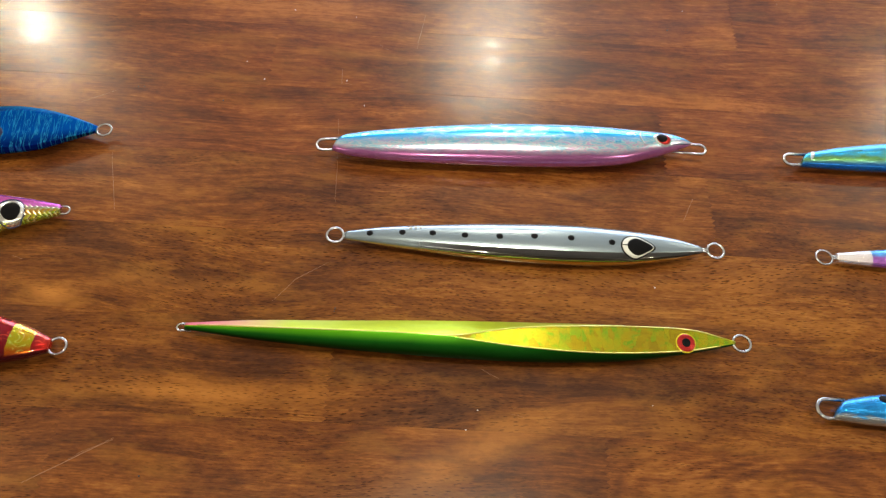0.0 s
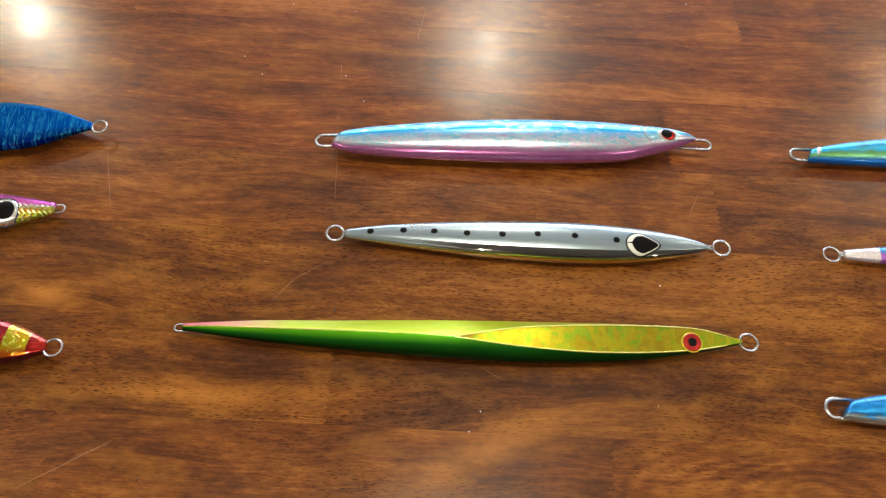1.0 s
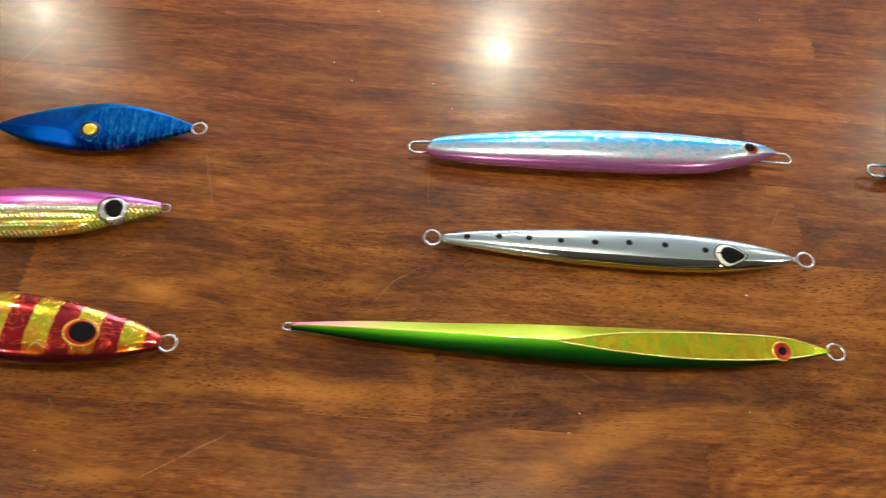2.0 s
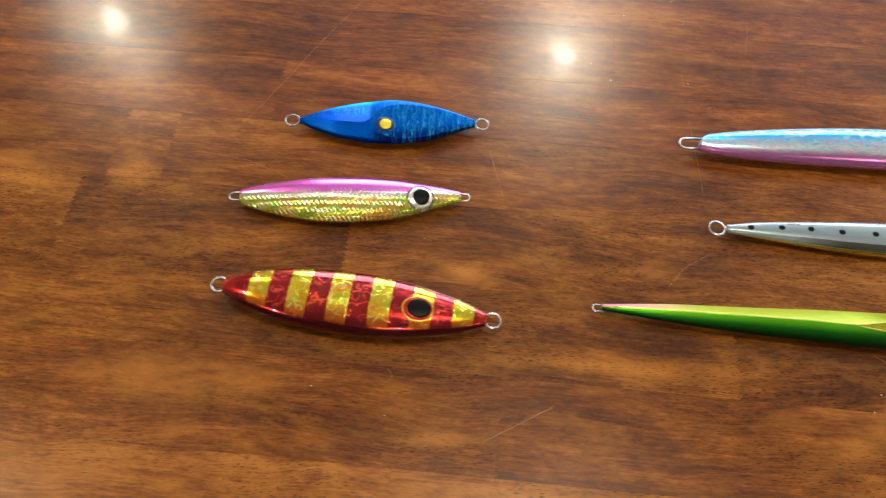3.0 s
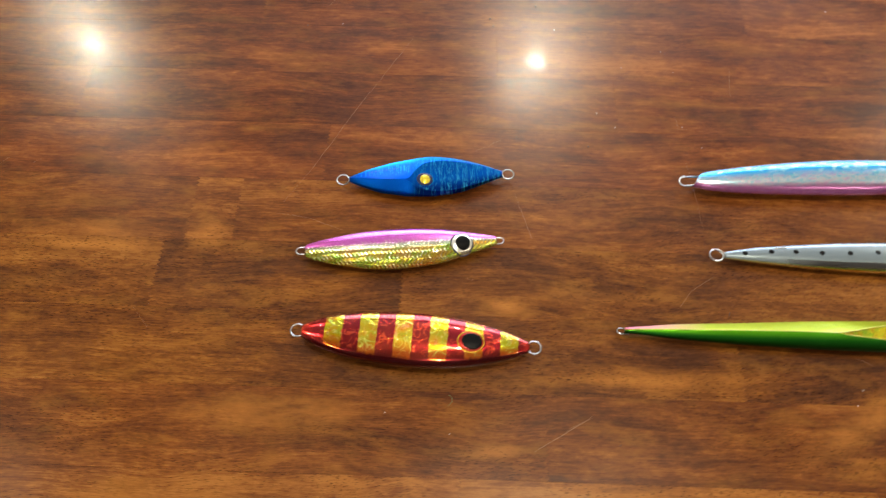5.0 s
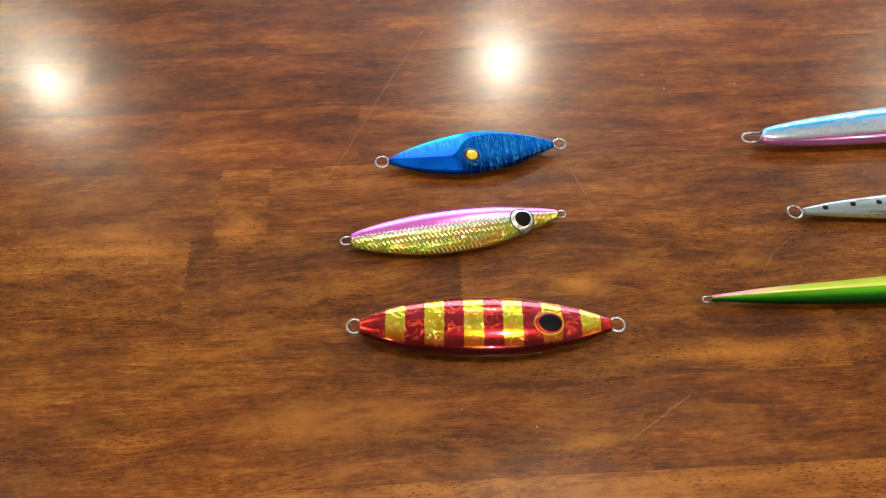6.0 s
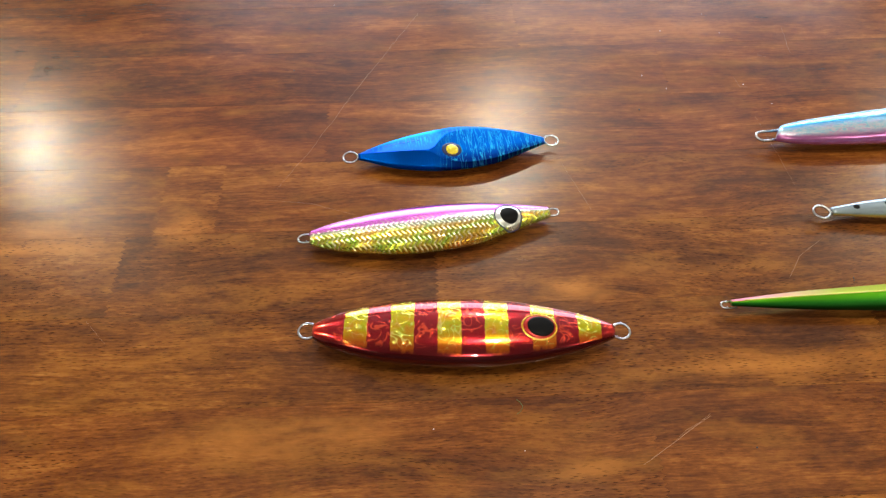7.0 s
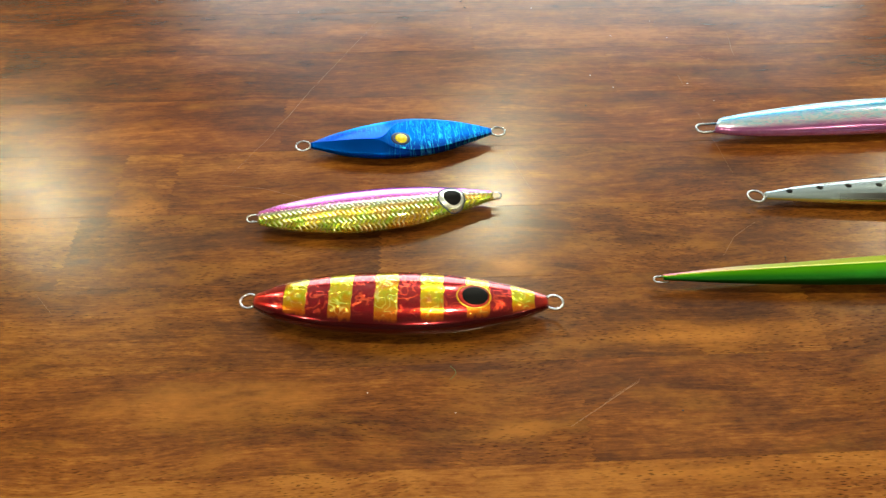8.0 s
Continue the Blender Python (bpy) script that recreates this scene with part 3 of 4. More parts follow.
for b in ((-w2, w2, 0.0, 0.06), (-w2, w2, hh - 0.06, hh), (-w2, -w2 + 0.06, 0.06, hh - 0.06), (w2 - 0.06, w2, 0.06, hh - 0.06), (-0.03, 0.03, 0.06, hh - 0.06)):
    part("window_frame", box(b[0], b[1], -0.04, 0.04, b[2], b[3], 0.006), FRAME, win)
for s in (-1, 1):
    pane = part("pane", box(min(s * 0.03, s * (w2 - 0.06)), max(s * 0.03, s * (w2 - 0.06)), -0.003, 0.003, 0.06, hh - 0.06), GLASS, win, "clear window glass", smooth=False)
    pane.visible_shadow = False
part("window_sill", box(-w2 - 0.05, w2 + 0.05, -0.16, -0.1, -0.03, 0.0, 0.006), FRAME, win)
tagged(part("ground", box(-60, 60, 5.2, 120, -0.4, -0.3), plain("dull_ground", (0.16, 0.17, 0.12), 0.9), smooth=False), "dull ground outside the window", "ground", kind="structure")


def downlight():
    e = tagged(new("downlight"), "round recessed ceiling downlight, switched on, warm white", "ceiling light", "downlights in the ceiling")
    bm = bmesh.new()
    prof = ((0.062, 0.0), (0.062, -0.014), (0.070, -0.017), (0.088, -0.012), (0.090, 0.0))
    rings = [[bm.verts.new((r * math.cos(2 * math.pi * k / 40), r * math.sin(2 * math.pi * k / 40), z)) for k in range(40)] for r, z in prof]
    for A, B in zip(rings, rings[1:]):
        for k in range(40):
            bm.faces.new((A[k], A[(k + 1) % 40], B[(k + 1) % 40], B[k]))
    part("trim_ring", bm, FRAME, e, "white trim ring")
    bm = bmesh.new()
    bmesh.ops.create_cone(bm, cap_ends=True, segments=40, radius1=0.0615, radius2=0.0615, depth=0.006, matrix=Matrix.Translation((0, 0, -0.006)))
    part("lens", bm, LENS, e, "glowing lens", smooth=False)
    return e


first = downlight()
first.matrix_world = pose(*LAMPS[0], CEIL)
for lx, ly in LAMPS[1:]:
    copy_thing(first, pose(lx, ly, CEIL))

# ---- the table ----
TURN = 3.0                      # the grain's direction
table = tagged(new("table"), "red-brown varnished hardwood table of finger-jointed staves, scratched", "table")
table.matrix_world = pose(0, 0.3, 0, 0, 0, TURN)
STAVE = 0.0455
U0, U1 = -0.95, 1.05
ROWS = range(-10, 12)
V0 = -0.003
for u in (U0 + 0.10, U1 - 0.10):
    for v in (V0 + STAVE * -10 + 0.10, V0 + STAVE * 12 - 0.10):
        part("leg", box(u - 0.035, u + 0.035, v - 0.035, v + 0.035, 0.0, 0.66, 0.006), WOOD, table)
for b in ((U0 + 0.135, U1 - 0.135, V0 - 0.46 + 0.075, V0 - 0.46 + 0.1), (U0 + 0.135, U1 - 0.135, V0 + 0.552 - 0.1, V0 + 0.552 - 0.075)):
    part("apron", box(*b, 0.62, 0.715, 0.003), WOOD, table)
part("batten", box(U0 + 0.02, U1 - 0.02, V0 - 0.44, V0 + 0.53, 0.66, 0.7195, 0.003), WOOD, table)

# joints and tones of the staves near the lures; the rest are drawn by lot
PLAN = {
    7: ((-0.30, 0.15), (0.45, 0.52, 0.60)),
    6: ((-0.05, 0.40), (0.48, 0.56, 0.62)),
    5: ((-0.15, 0.20), (0.44, 0.50, 0.62)),
    4: ((-0.40, 0.02, 0.36), (0.42, 0.44, 0.60, 0.54)),
    3: ((-0.26, 0.10), (0.38, 0.40, 0.54)),
    2: ((-0.45, -0.09, 0.31), (0.42, 0.50, 0.44, 0.50)),
    1: ((-0.52, -0.168, -0.140, 0.33), (0.52, 0.45, 0.68, 0.52, 0.40)),
    0: ((-0.60, -0.18, -0.036, 0.43), (0.46, 0.60, 0.34, 0.58, 0.40)),
    -1: ((-0.30, 0.153), (0.54, 0.50, 0.36)),
    -2: ((-0.36, 0.045, 0.27, 0.43), (0.53, 0.47, 0.40, 0.52, 0.32)),
    -3: ((-0.42, 0.0, 0.21), (0.64, 0.72, 0.84, 0.50)),
    -4: ((-0.2, 0.33), (0.60, 0.66, 0.5)),
}
lot = random.Random(11)


def stave(u0, u1, v0, v1, tone, figure, seed, red):
    """One stave, its ends cut in fine fingers."""
    gap = 0.00003
    teeth, depth = 30, 0.0018
    cu, cv = (u0 + u1) / 2, (v0 + v1) / 2

    def end(u, cut):
        pts = []
        for k in range(teeth + 1):
            v = v0 + gap + (v1 - v0 - 2 * gap) * k / teeth
            pts.append((u + (depth * (0.5 if k % 2 else -0.5) if cut else 0.0), v))
        return pts
    left, right = end(u0 + gap, u0 > U0 + 0.01), end(u1 - gap, u1 < U1 - 0.01)
    outline = left[::-1] + right
    bm = bmesh.new()
    top = [bm.verts.new((u - cu, v - cv, 0.0)) for u, v in outline]
    low = [bm.verts.new((u - cu, v - cv, -0.03)) for u, v in outline]
    bm.faces.new(top)
    bm.faces.new(low[::-1])
    n = len(outline)
    for k in range(n):
        bm.faces.new((top[k], low[k], low[(k + 1) % n], top[(k + 1) % n]))
    ob = part("stave", bm, WOOD, table, smooth=False)
    ob.location = (cu, cv, TOP)
    ob.color = (tone, seed, figure, red)


for k in ROWS:
    if k in PLAN:
        cuts, tones = PLAN[k]
    else:
        cuts, u = [], U0 + lot.uniform(0.2, 0.5)
        while u < U1 - 0.15:
            cuts.append(u)
            u += lot.uniform(0.3, 0.6)
        tones = [lot.uniform(0.3, 0.6) for _ in range(len(cuts) + 1)]
    ends = [U0, *cuts, U1]
    for i, tone in enumerate(tones):
        fig = 0.9 if (k, i) == (-2, 3) else lot.uniform(0.1, 0.6)
        stave(ends[i], ends[i + 1], V0 + STAVE * k, V0 + STAVE * (k + 1), tone, fig, lot.random(), 0.9 if k >= 2 else 0.0 if k in (-1, 0) else 0.35)


# ---- the lures ----
def eyelets(e, *wires):
    for bm in wires:
        part("eyelet", bm, WIRE, e, "bright wire eyelet")


def red_lure():
    e = lure(-0.0897, 0.2767, 0.4, "fat fishing lure of glossy red foil with gold bands", 0.0)
    half = [(2.4, 3.4), (5, 5.0), (11, 8.0), (18, 10.4), (25, 12.2), (33, 13.7), (47, 15.1), (61, 15.8), (75, 15.5), (90, 13.9), (104, 10.9), (112, 8.9), (119, 6.5), (126.8, 3.1)]
    b = Body([(x, a - 0.6 * a / 16) for x, a in half], [(x, -a - 0.6 * a / 16) for x, a in half],
             [(2.4, 2.4), (8, 3.7), (18, 5.5), (40, 7.2), (64, 7.6), (90, 6.9), (112, 4.9), (121, 3.7), (126.8, 2.4)], 2.1)
    part("body", b.mesh("body"), red_gold_material(), e)
    eye = part("eye", b.decal(oval(6.6, 5.4), 95.2, -1.8, 0.10, 0.1), RED, e, "red foil eye with thin gold rim")
    part("eye_rim", band(b, 6.7, 5.5, 7.5, 6.2, 95.2, -1.8, 0.12), AMBER, eye)
    part("pupil", b.decal(oval(5.5, 4.6), 95.8, -1.6, 0.24, 0.1), BLACK, eye)
    eyelets(e, ring_wire(0, 0, b.zc, 3.7, 0.62, (6, 0)), ring_wire(129.8, 0, b.zc, 3.7, 0.62, (123, 0)))


def pink_lure():
    e = lure(-0.0990, 0.3275, 8.4, "slim fishing lure in gold scale foil with a pink back")
    b = Body([(4.5, 4.0), (13, 6.6), (24, 8.8), (38, 10.8), (48, 11.5), (59, 11.8), (70, 11.5), (84, 10.2), (95, 8.2), (106, 6), (116.5, 3.4)],
             [(4.5, -4.4), (16, -8.6), (29, -11.9), (45, -14.6), (57, -15), (70, -14.3), (84, -12.3), (94, -9.2), (106, -5.6), (116.5, -2.4)],
             [(4.5, 2.4), (20, 4.0), (50, 5.6), (80, 5.3), (100, 4.2), (116.5, 2)], 2.0)
    part("body", b.mesh("body"), pink_gold_material(), e)
    eye = part("eye", b.decal(oval(6.3, 6.6), 96.0, -2.4, 0.12, 0.15), SILVER, e, "silver foil eye with black pupil")
    part("eye_rim", band(b, 6.2, 6.5, 6.6, 6.9, 96.0, -2.4, 0.16), NAVY, eye)
    part("pupil", b.decal(oval(4.2, 4.4), 96.5, -2.2, 0.30, 0.1), BLACK, eye)
    eyelets(e, loop_wire(-1.2, 5.5, 0.0, 0.0, b.zc, 2.3, 0.5), loop_wire(121.0, 114.5, 0.2, 0.4, b.zc, 2.1, 0.5))


def facet_body(back, r1, r2, belly, thick, z1, z2, mats, e, x0, x1, stations=80, edge=0.35, bulge=1.0, lip=0.30):
    """A body of flat facets: back edge, two ridges and belly edge; z1, z2: the ridges' share of the thickness."""
    zc = max(t for _, t in thick)
    strips = (0, 0, 0, 1, 2, 2, 2, 2)
    bm = bmesh.new()
    lay = bm.verts.layers.float_vector.new("paint")
    rows = []
    for i in range(stations + 1):
        x = x0 + (x1 - x0) * i / stations
        t = curve_at(thick, x)
        yb, ya, yr, yl = curve_at(belly, x), curve_at(back, x), curve_at(r1, x), curve_at(r2, x)
        yr = max(min(yr, ya - 0.5), yl + 0.3)
        h1, h2 = t * curve_at(z1, x), t * curve_at(z2, x)
        q = min(edge, (yr - yl) * 0.45, (ya - yr) * 0.4)
        up = [(ya, zc + lip * t), ((ya + yr) / 2, zc + (lip * t + h1) / 2 + 0.05 * t), (yr + q, zc + h1 - q * 0.25), (yr - q * 0.2, zc + h1), (yl + q * 0.2, zc + h2), (yl - q, zc + h2 - q * 0.25), (yl * 0.62 + yb * 0.38, zc + h2 * (0.60 + 0.14 * bulge)), (yl * 0.28 + yb * 0.72, zc + h2 * (0.23 + 0.13 * bulge)), (yb, zc - 0.1 * t)]
        dn = [(yb + 0.6, zc - 0.25 * t), ((ya + yb) / 2 - 0.3 * (ya - yb) / 2, zc - t), ((ya + yb) / 2 + 0.3 * (ya - yb) / 2, zc - t), (ya - 0.4, zc - 0.15 * t)]
        r = []
        for y, z in up + dn:
            v = bm.verts.new((x * MM, y * MM, z * MM))
            v[lay] = (x, 2 * (y - yb) / max(0.5, ya - yb) - 1, y)
            r.append(v)
        rows.append(r)
    n = len(rows[0])
    for A, B in zip(rows, rows[1:]):
        for k in range(n):
            f = bm.faces.new((A[k], A[(k + 1) % n], B[(k + 1) % n], B[k]))
            f.material_index = strips[k] if k < 8 else 2
    bm.faces.new(rows[0][::-1]).material_index = 2
    bm.faces.new(rows[-1]).material_index = 2
    bm.edges.ensure_lookup_table()
    for A, B in zip(rows, rows[1:]):
        for k in range(n):
            ed = bm.edges.get((A[k], B[k]))
            if k in (0, 2, 3, 4, 5):
                ed.smooth = False
    ob = part("body", bm, mats[0], e)
    for m in mats[1:]:
        ob.data.materials.append(m)

    def height(x, y):
        t = curve_at(thick, x)
        ya, yb = curve_at(back, x), curve_at(belly, x)
        yr, yl = curve_at(r1, x), curve_at(r2, x)
        h1, h2 = t * curve_at(z1, x), t * curve_at(z2, x)
        f = min(1.0, max(0.0, (y - yl) / max(0.3, yr - yl)))
        return zc + h2 + f * (h1 - h2)
    return zc, height


def blue_lure():
    e = lure(-0.0805, 0.3804, 7.4, "short faceted fishing lure in metallic blue foil")
    back = [(4, 1.6), (15, 6), (29, 10), (41, 12.4), (54, 14.2), (67, 13), (78, 10.4), (87, 7.4), (99, 2.2)]
    belly = [(4, -1.8), (13, -6.2), (23, -10.2), (32, -12.2), (42, -13.8), (55, -14.2), (64, -13.4), (74, -11.6), (85, -7.4), (99, -1.8)]
    r1 = [(4, 0.3), (20, -2.6), (38, -4.8), (42, -3.0), (45, 1.5), (50, 6.6), (60, 9.0), (75, 7.8), (88, 5.0), (99, 1.3)]
    r2 = [(4, 0.0), (20, -3.2), (38, -5.6), (42, -7.2), (46, -10.0), (57, -12.0), (68, -11.2), (80, -8.0), (99, -1.2)]
    thick = [(4, 1.8), (20, 4.6), (40, 6.0), (60, 5.6), (80, 4.2), (99, 1.6)]
    z1 = [(4, 1.0), (38, 1.0), (44, 0.92), (60, 0.80), (99, 0.8)]
    z2 = [(4, 1.0), (38, 1.0), (46, 0.62), (60, 0.42), (99, 0.6)]
    m = blue_material()
    zc, height = facet_body(back, r1, r2, belly, thick, z1, z2, (m,), e, 4, 99, bulge=0.15)
    b = Body(back, belly, thick)
    b.height, b.zc = height, zc
    eye = part("eye_socket", b.decal(oval(5.0, 4.4), 50.6, -4.4, 0.12, 0.1), NAVY, e, "dark ring around the yellow eye")
    part("eye", b.decal(oval(3.1, 3.2), 50.8, -4.4, 0.3, 0.5), YELLOW, eye, "round yellow foil eye")
    for k in range(8):
        x = 18 + 2.3 * k
        y = 0.60 * curve_at(back, x) + 0.40 * curve_at(r1, x)
        f = 0.60
        z = zc + curve_at(thick, x) * (1.0 - f * 0.70 + 0.04) + 0.02
        bm = box(-0.55 * MM, 0.55 * MM, -0.9 * MM, 0.9 * MM, -0.3 * MM, 0.03 * MM)
        ob = part("print_bar", bm, NAVY, e, smooth=False)
        ob.matrix_basis = pose(x * MM, y * MM, z * MM, -30, 0, 16)
    eyelets(e, ring_wire(0, 0, zc, 3.7, 0.55, (5, 0)), ring_wire(102.6, 0, zc, 3.6, 0.55, (98, 0)))


def mackerel_lure():
    e = lure(0.1288, 0.3977, 5.8, "long rounded fishing lure, blue back, silver sides, pink belly")
    b = Body([(9.5, 4.2), (13, 5.6), (36, 8.8), (65, 11.6), (94, 13.2), (123, 13.2), (145, 12.2), (162, 10.4), (176, 8.8), (184, 6.6), (188, 4.2)],
             [(9.5, -4.4), (18, -7.4), (45, -10), (97, -11.6), (120, -11.6), (149, -10), (168, -5.2), (177, -2), (184, 0.8), (188, 2.6)],
             [(9.5, 3.2), (30, 5.0), (80, 7.0), (130, 7.2), (165, 5.8), (180, 3.8), (188, 1.4)], 2.0, 2.4)
    part("body", b.mesh("body"), mackerel_material(), e)
    # gill cover: a low raised arc behind the head
    pts = [(163.5 - 2.6 * math.sin(math.pi * k / 12), 8.6 - 11.0 * k / 12) for k in range(13)]
    part("gill_cover", sweep([(x * MM, y * MM, (b.height(x, y) - 0.04) * MM) for x, y in pts], [(0.18 + 0.22 * math.sin(math.pi * k / 12)) * MM for k in range(13)]), PEARL, e)
    pts = [(187.0 - 9.0 * k / 10, 2.6 - 2.4 * (k / 10) ** 0.8) for k in range(11)]
    part("mouth", sweep([(x * MM, y * MM, (b.height(x, y) + -0.02) * MM) for x, y in pts], 0.24 * MM), NAVY, e)
    eye = part("eye", b.decal(oval(4.7, 3.7, -12), 172.2, 2.2, 0.12, 0.3), PEARL, e, "small moulded eye, red with black pupil")
    iris = part("iris", b.decal(oval(3.7, 2.9), 172.8, 2.2, 0.5, 0.3), RED, eye)
    part("pupil", b.decal(oval(2.8, 2.4), 171.9, 2.4, 0.82, 0.25), BLACK, eye)
    eyelets(e, loop_wire(-1.0, 13, 0.2, 0.6, b.zc - 1.5, 3.4, 0.75, 3.4), loop_wire(196.0, 178, 1.0, 2.0, b.zc - 1.5, 3.0, 0.75, 2.6))


def silver_lure():
    e = lure(0.1458, 0.3466, 3.9, "slim silver fishing lure with a row of black spots")
    b = Body([(4.8, 2.2), (24, 5.4), (59, 8.4), (86, 9.7), (112, 10.0), (139, 8.3), (161, 5.0), (172, 1.6)],
             [(4.8, -1.9), (24, -4.4), (59, -8.1), (85, -9.6), (111, -10.2), (137, -8.9), (159, -5.3), (172, -1.7)],
             [(4.8, 1.4), (30, 3.2), (80, 5.0), (120, 5.2), (150, 3.8), (172, 1.2)], 2.3)
    part("body", b.mesh("body"), silver_material(), e)
    for x, y in ((16.2, 0.6), (31.3, 1.2), (45.4, 1.1), (60.3, 0.3), (76.4, 0.2), (92.5, 0.9), (109.5, 0.7), (128.5, -0.6)):
        part("spot", b.decal(oval(1.55, 1.45), x, y, 0.08, 0.05, 3), BLACK, e, "round black spot")

    def drop(r, tip):
        return lambda q: (r * math.cos(q) * (1 + tip * max(0.0, math.cos(q)) ** 3), r * 0.86 * math.sin(q) * (1 - 0.25 * max(0.0, math.cos(q))))
    eye = part("eye_print", b.decal(drop(6.9, 0.38), 139.4, -2.0, 0.08, 0.02), BLACK, e, "leaf-shaped printed eye, black and white")
    part("eye_white", b.decal(drop(6.3, 0.38), 139.4, -2.0, 0.13, 0.02), WHITE, eye)
    part("pupil", b.decal(drop(5.0, 0.42), 140.6, -2.0, 0.19, 0.02), BLACK, eye)
    part("pupil_stem", b.decal(oval(2.4, 0.3), 135.6, -1.6, 0.19, 0.02, 3), BLACK, eye)
    for k in range(3):
        ob = part("print_bar", box(-0.7 * MM, 0.7 * MM, -1.0 * MM, 1.0 * MM, -0.3 * MM, 0.1 * MM), WHITE, e, smooth=False)
        x = 35.0 + 2.3 * k
        y = curve_at(b.back, x) - 2.2
        ob.matrix_basis = pose(x * MM, y * MM, b.height(x, y) * MM, -38, 0, 5)
    eyelets(e, ring_wire(0, 0, b.zc, 3.9, 0.68, (6.5, 0)), ring_wire(178.4, 0, b.zc, 3.9, 0.68, (171, 0)))


def green_lure():
    e = lure(0.0874, 0.2930, 4.4, "very long keeled fishing lure, green below, chartreuse and gold above")
    back = [(2.5, 1.4), (33, 3.6), (66, 4.5), (113, 6.0), (166, 6.6), (201, 6.4), (223, 4.4), (241, 0.9)]
    belly = [(2.5, -1.7), (35, -5.5), (67, -8.1), (91, -9.5), (120, -10.9), (147, -11.5), (181, -10.6), (200, -8.8), (222, -5.2), (241, -0.9)]
    r1 = [(2.5, -0.1), (20, -0.4), (33, -0.8), (58, -1.5), (80, -2.0), (100, -2.6), (118, -3.3), (124, -2.4), (145, 1.2), (174, 3.3), (201, 4.4), (223, 4.2), (240, 0.5)]
    r2 = [(2.5, -0.5), (20, -0.8), (33, -1.2), (58, -1.9), (80, -2.4), (100, -3.0), (118, -3.8), (124, -4.6), (145, -6.5), (173, -7.8), (200, -6.9), (222, -4.4), (240, -0.6)]
    thick = [(2.5, 1.2), (40, 3.6), (80, 5.4), (118, 6.4), (160, 6.2), (200, 4.6), (240, 1.2)]
    z1 = [(2.5, 1.0), (240, 0.95)]
    z2 = [(2.5, 1.0), (116, 1.0), (145, 0.72), (200, 0.55), (240, 0.5)]
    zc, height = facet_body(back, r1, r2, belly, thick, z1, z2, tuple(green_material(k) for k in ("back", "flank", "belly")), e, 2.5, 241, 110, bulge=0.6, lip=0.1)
    # added beads along the ridges: lemon paint edge together with the ridge's highlight
    for keys, share, xa, xb in ((r1, z1, 8, 236), (r2, z2, 120, 234)):
        xs = [xa + (xb - xa) * k / 60 for k in range(61)]
        line = [(x * MM, curve_at(keys, x) * MM, (zc + curve_at(thick, x) * curve_at(share, x) + 0.04) * MM) for x in xs]
        part("ridge", sweep(line, 0.33 * MM, sides=6), RIDGE_GLINT, e, "thin lemon bead for the painted edge and highlight along a facet ridge")
    b = Body(back, belly, thick)
    b.height, b.zc = height, zc
    eye = part("eye", b.decal(oval(4.6, 4.4), 218.6, -1.6, 0.15, 0.25), YELLOW, e, "round red foil eye with gold rim")
    part("iris", b.decal(oval(4.0, 3.9), 218.6, -1.6, 0.35, 0.3), RED, eye)
    part("pupil", b.decal(oval(1.9, 1.9), 218.6, -1.6, 0.7, 0.25), BLACK, eye)
    eyelets(e, loop_wire(-1.4, 5, 0.0, 0.0, zc - 1.6, 1.6, 0.5), ring_wire(244.0, 0, zc, 3.9, 0.62, (239, 0)))


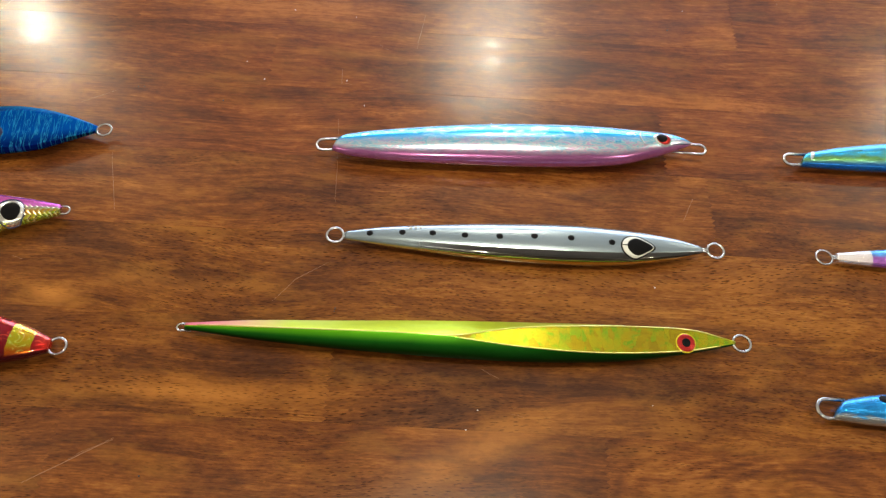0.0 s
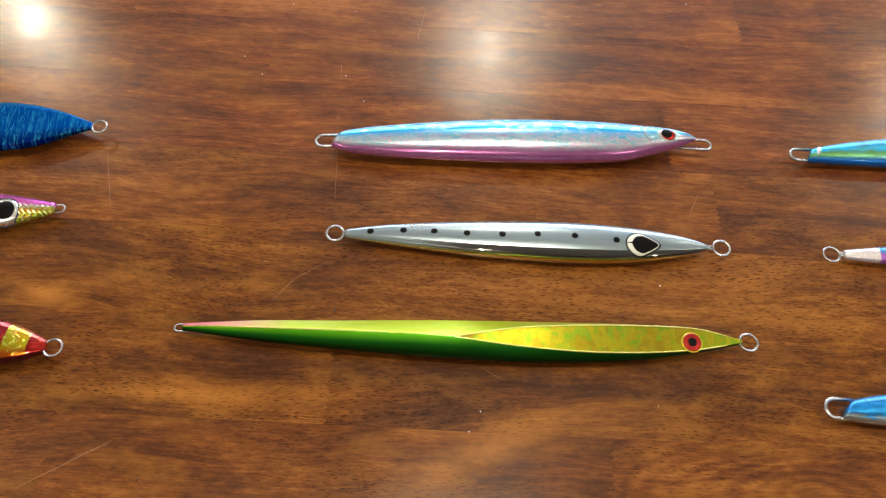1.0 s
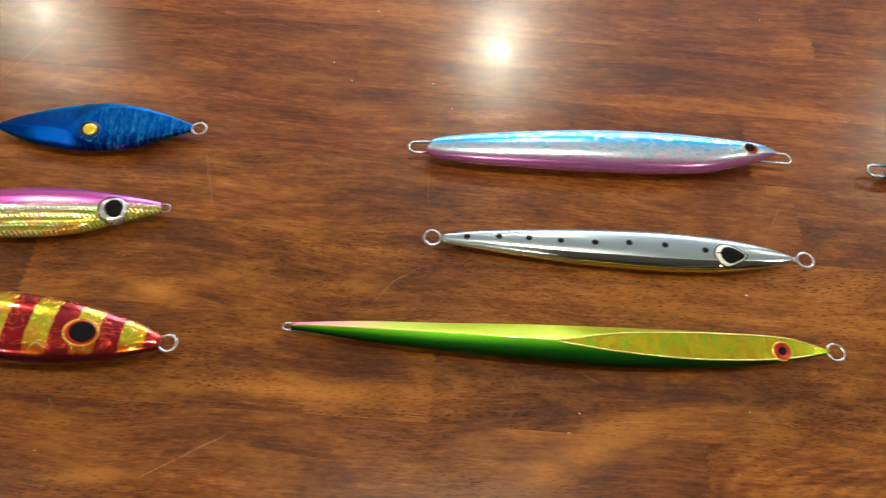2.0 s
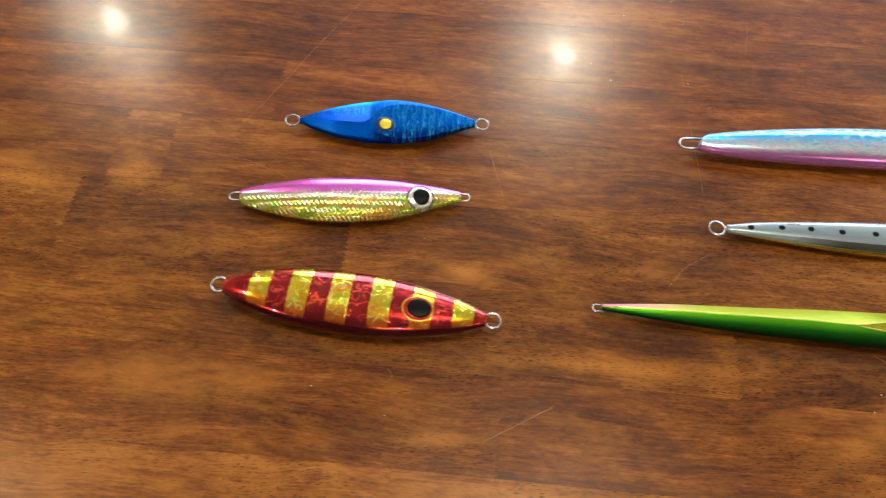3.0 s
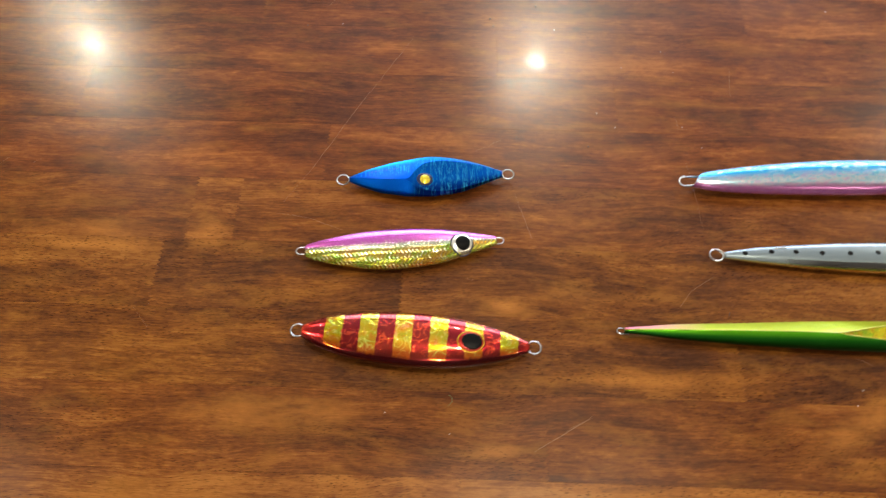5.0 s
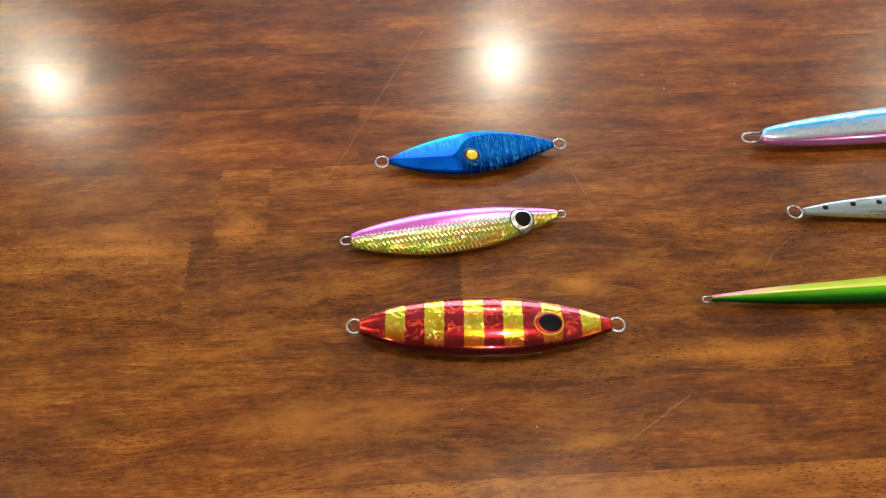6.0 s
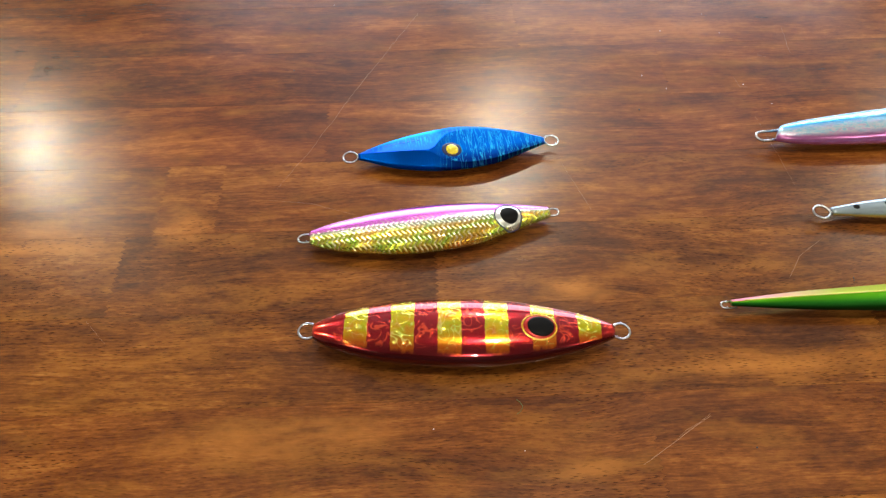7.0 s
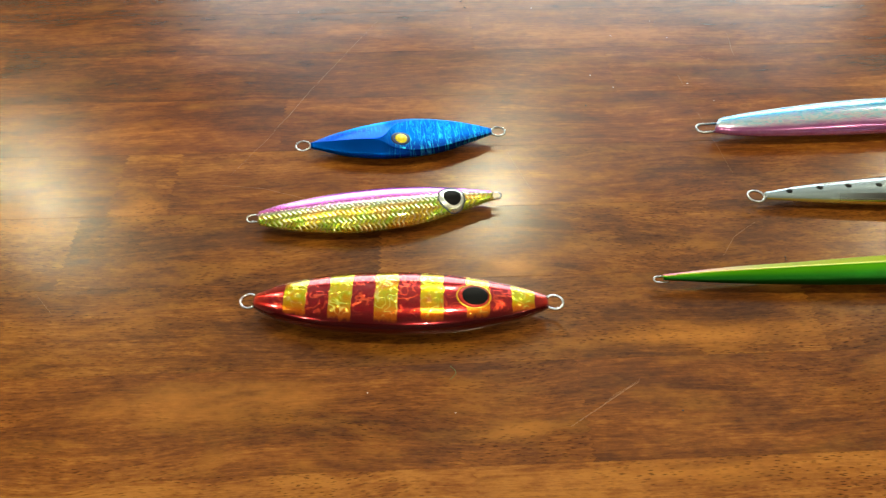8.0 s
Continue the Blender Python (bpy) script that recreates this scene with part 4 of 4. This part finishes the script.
def side_lures():
    e = lure(0.3648, 0.4179, 7.7, "fishing lure in blue and green foil, tail loop foremost")
    b = Body([(8.5, 3.2), (13, 4.2), (32, 7.0), (54, 9), (90, 10.6), (120, 8.6), (146, 2.5)], [(8.5, -4.4), (30, -6.8), (54, -8.4), (90, -9.6), (120, -7.4), (146, -2)],
             [(8.5, 3), (30, 4.2), (80, 5.0), (120, 4.2), (146, 1.8)], 2.0, 2.0)
    part("body", b.mesh("body"), two_tone_material("aqua_blue_foil", (0.004, 0.42, 0.86), (0.22, 0.56, 0.20), 0, (0.006, 0.16, 0.62)), e)
    part("tail_band", b.decal(oval(0.9, 3.4, -24), 12.6, 0.6, 0.1, 0.05, 4), PEARL, e, "pale band across the tail")
    eyelets(e, loop_wire(-1.0, 12, 0.0, -0.4, b.zc, 3.4, 0.85, 3.4), ring_wire(151, 0, b.zc, 3.8, 0.5, (145, 0)))

    e = lure(0.3753, 0.3616, 5.1, "slim fishing lure with a white tail, blue back and violet belly")
    b = Body([(6, 2.3), (28, 4.6), (70, 8), (110, 8.6), (150, 5), (168, 1.6)], [(6, -2.4), (28, -4.8), (70, -8), (110, -8.4), (150, -5), (168, -1.6)],
             [(6, 2), (40, 3.8), (90, 4.6), (140, 3.8), (168, 1.5)], 2.0)
    part("body", b.mesh("body"), two_tone_material("blue_violet_foil", (0.08, 0.36, 0.95), (0.50, 0.16, 0.75), 21.5), e)
    eyelets(e, ring_wire(0, 0, b.zc, 3.8, 0.55, (7, 0)), ring_wire(174, 0, b.zc, 3.8, 0.55, (167, 0)))

    e = lure(0.3605, 0.2857, 4.7, "fishing lure in blue foil with dark back spots and silver belly")
    b = Body([(8, 3.8), (13, 5.0), (27, 6.8), (60, 9.6), (95, 10), (125, 7), (146, 2)], [(8, -4.4), (22, -6.4), (60, -9), (95, -9.4), (125, -6.6), (146, -2)],
             [(8, 3.2), (30, 4.6), (80, 5.4), (120, 4.4), (146, 1.8)], 2.0, 3.0)
    part("body", b.mesh("body"), two_tone_material("sardine_blue_foil", (0.012, 0.33, 0.92), (0.50, 0.54, 0.58), split=(0.10, 0.20)), e)
    for k in range(6):
        x = 27 + 15 * k
        y = 0.55 * curve_at(b.back, x)
        part("spot", b.decal(oval(2.2, 1.8), x, y, 0.08, 0.05, 3), BLACK, e, "round black spot")
    eyelets(e, loop_wire(-0.5, 12, 0.2, 0.0, b.zc, 4.2, 0.9, 4.2), ring_wire(151, 0, b.zc, 3.8, 0.5, (145, 0)))


red_lure()
pink_lure()
blue_lure()
mackerel_lure()
silver_lure()
green_lure()
side_lures()


# ---- wear and dust on the table ----
def scratch(points, width=0.00022):
    """A fine bare line in the varnish, a hair proud of it."""
    pts = [Vector((*p, 0.0)) for p in points]
    fine = []
    for a, b in zip(pts, pts[1:]):
        n = max(2, int((b - a).length / 0.006))
        fine += [a.lerp(b, i / n) for i in range(n)]
    fine.append(pts[-1])
    bm = bmesh.new()
    rows = []
    for i, p in enumerate(fine):
        d = (fine[min(i + 1, len(fine) - 1)] - fine[max(i - 1, 0)]).normalized()
        side = Vector((-d.y, d.x, 0)) * width * 0.45 * (0.5 + 0.5 * math.sin(math.pi * i / (len(fine) - 1))) * lot.uniform(0.6, 1.0)
        j = Vector((lot.gauss(0, 1), lot.gauss(0, 1), 0)) * 0.00015
        rows.append((bm.verts.new(p - side + j), bm.verts.new(p + j + Vector((0, 0, 0.00006))), bm.verts.new(p + side + j)))
    for A, B in zip(rows, rows[1:]):
        bm.faces.new((A[0], A[1], B[1], B[0]))
        bm.faces.new((A[1], A[2], B[2], B[1]))
    ob = part("scratch", bm, SCRATCH, table, "fine pale scratch in the varnish")
    ob.matrix_parent_inverse = table.matrix_world.inverted()
    ob.location = (0, 0, TOP + 0.00003)


scratch([(-0.050, 0.5135), (-0.0817, 0.4426), (-0.1028, 0.3914), (-0.1157, 0.3643)], 0.00022)
scratch([(-0.1185, 0.3567), (-0.0967, 0.3541), (-0.0760, 0.3474)])
scratch([(0.0262, 0.3848), (0.0318, 0.3685), (0.0378, 0.3517)])
scratch([(0.0422, 0.2230), (0.0718, 0.2436)], 0.0003)
scratch([(0.1229, 0.3119), (0.1306, 0.3240), (0.1441, 0.3344)])
scratch([(0.1342, 0.4201), (0.1379, 0.3968), (0.1416, 0.3683)], 0.00014)
scratch([(0.1307, 0.4553), (0.1326, 0.4445), (0.1376, 0.4448)])
scratch([(0.3114, 0.3777), (0.3173, 0.3919)])
scratch([(0.2179, 0.2905), (0.2265, 0.2864)])
scratch([(0.0566, 0.2332), (0.0723, 0.2445)], 0.00016)
scratch([(0.1712, 0.5018), (0.1694, 0.4754)])
scratch([(-0.1158, 0.5389), (-0.1084, 0.5554)])
scratch([(0.0162, 0.4253), (0.0001, 0.4148)])
for _ in range(14):
    a, x, y, n = lot.uniform(0, 3.14), lot.uniform(-0.32, 0.44), lot.uniform(0.18, 0.56), lot.uniform(0.004, 0.016)
    scratch([(x, y), (x + n * math.cos(a), y + n * math.sin(a))], 0.00012)


def specks(name, spots, material, label, size):
    bm = bmesh.new()
    for x, y in spots:
        s = size * lot.uniform(0.5, 1.2)
        m = pose(x, y, TOP + s * 0.25, 0, 0, lot.uniform(0, 180)) @ Matrix.Diagonal((s * lot.uniform(1.0, 2.4), s, s * 0.5, 1))
        bmesh.ops.create_icosphere(bm, subdivisions=1, radius=0.5, matrix=m)
    return tagged(part(name, bm, material), label, name, kind="stuff")


PALE = [(0.1321, 0.4955), (0.0494, 0.5291), (0.1249, 0.5145), (0.1464, 0.4306), (0.2141, 0.2626), (0.2923, 0.2815), (0.2183, 0.2715),
        (-0.1027, 0.5215), (0.0088, 0.5660), (0.1346, 0.4468), (0.0967, 0.4969), (0.0906, 0.4425)]
PALE += [(lot.uniform(-0.33, 0.45), lot.uniform(0.17, 0.57)) for _ in range(7)]
specks("lint", PALE, LINT, "pale specks of lint scattered on the tabletop", 0.00065)
DARK = [(0.0259, 0.4288), (0.0029, 0.5365), (0.0056, 0.5292), (0.1510, 0.3101), (0.1513, 0.3115), (0.0292, 0.4291)]
DARK += [(lot.uniform(-0.33, 0.45), lot.uniform(0.17, 0.57)) for _ in range(12)]
specks("grit", DARK, GRIT, "dark specks of grit on the varnished tabletop", 0.0010)
fibre = sweep([(-0.0041 + 0.0022 * math.sin(k * 0.45), 0.2436 + 0.0009 * k, TOP + 0.0003) for k in range(8)], 0.00011, sides=5)
tagged(part("fibre", fibre, plain("green_fibre", (0.10, 0.15, 0.04), 0.7)), "short curled green fibre lying on the table", "fibre")
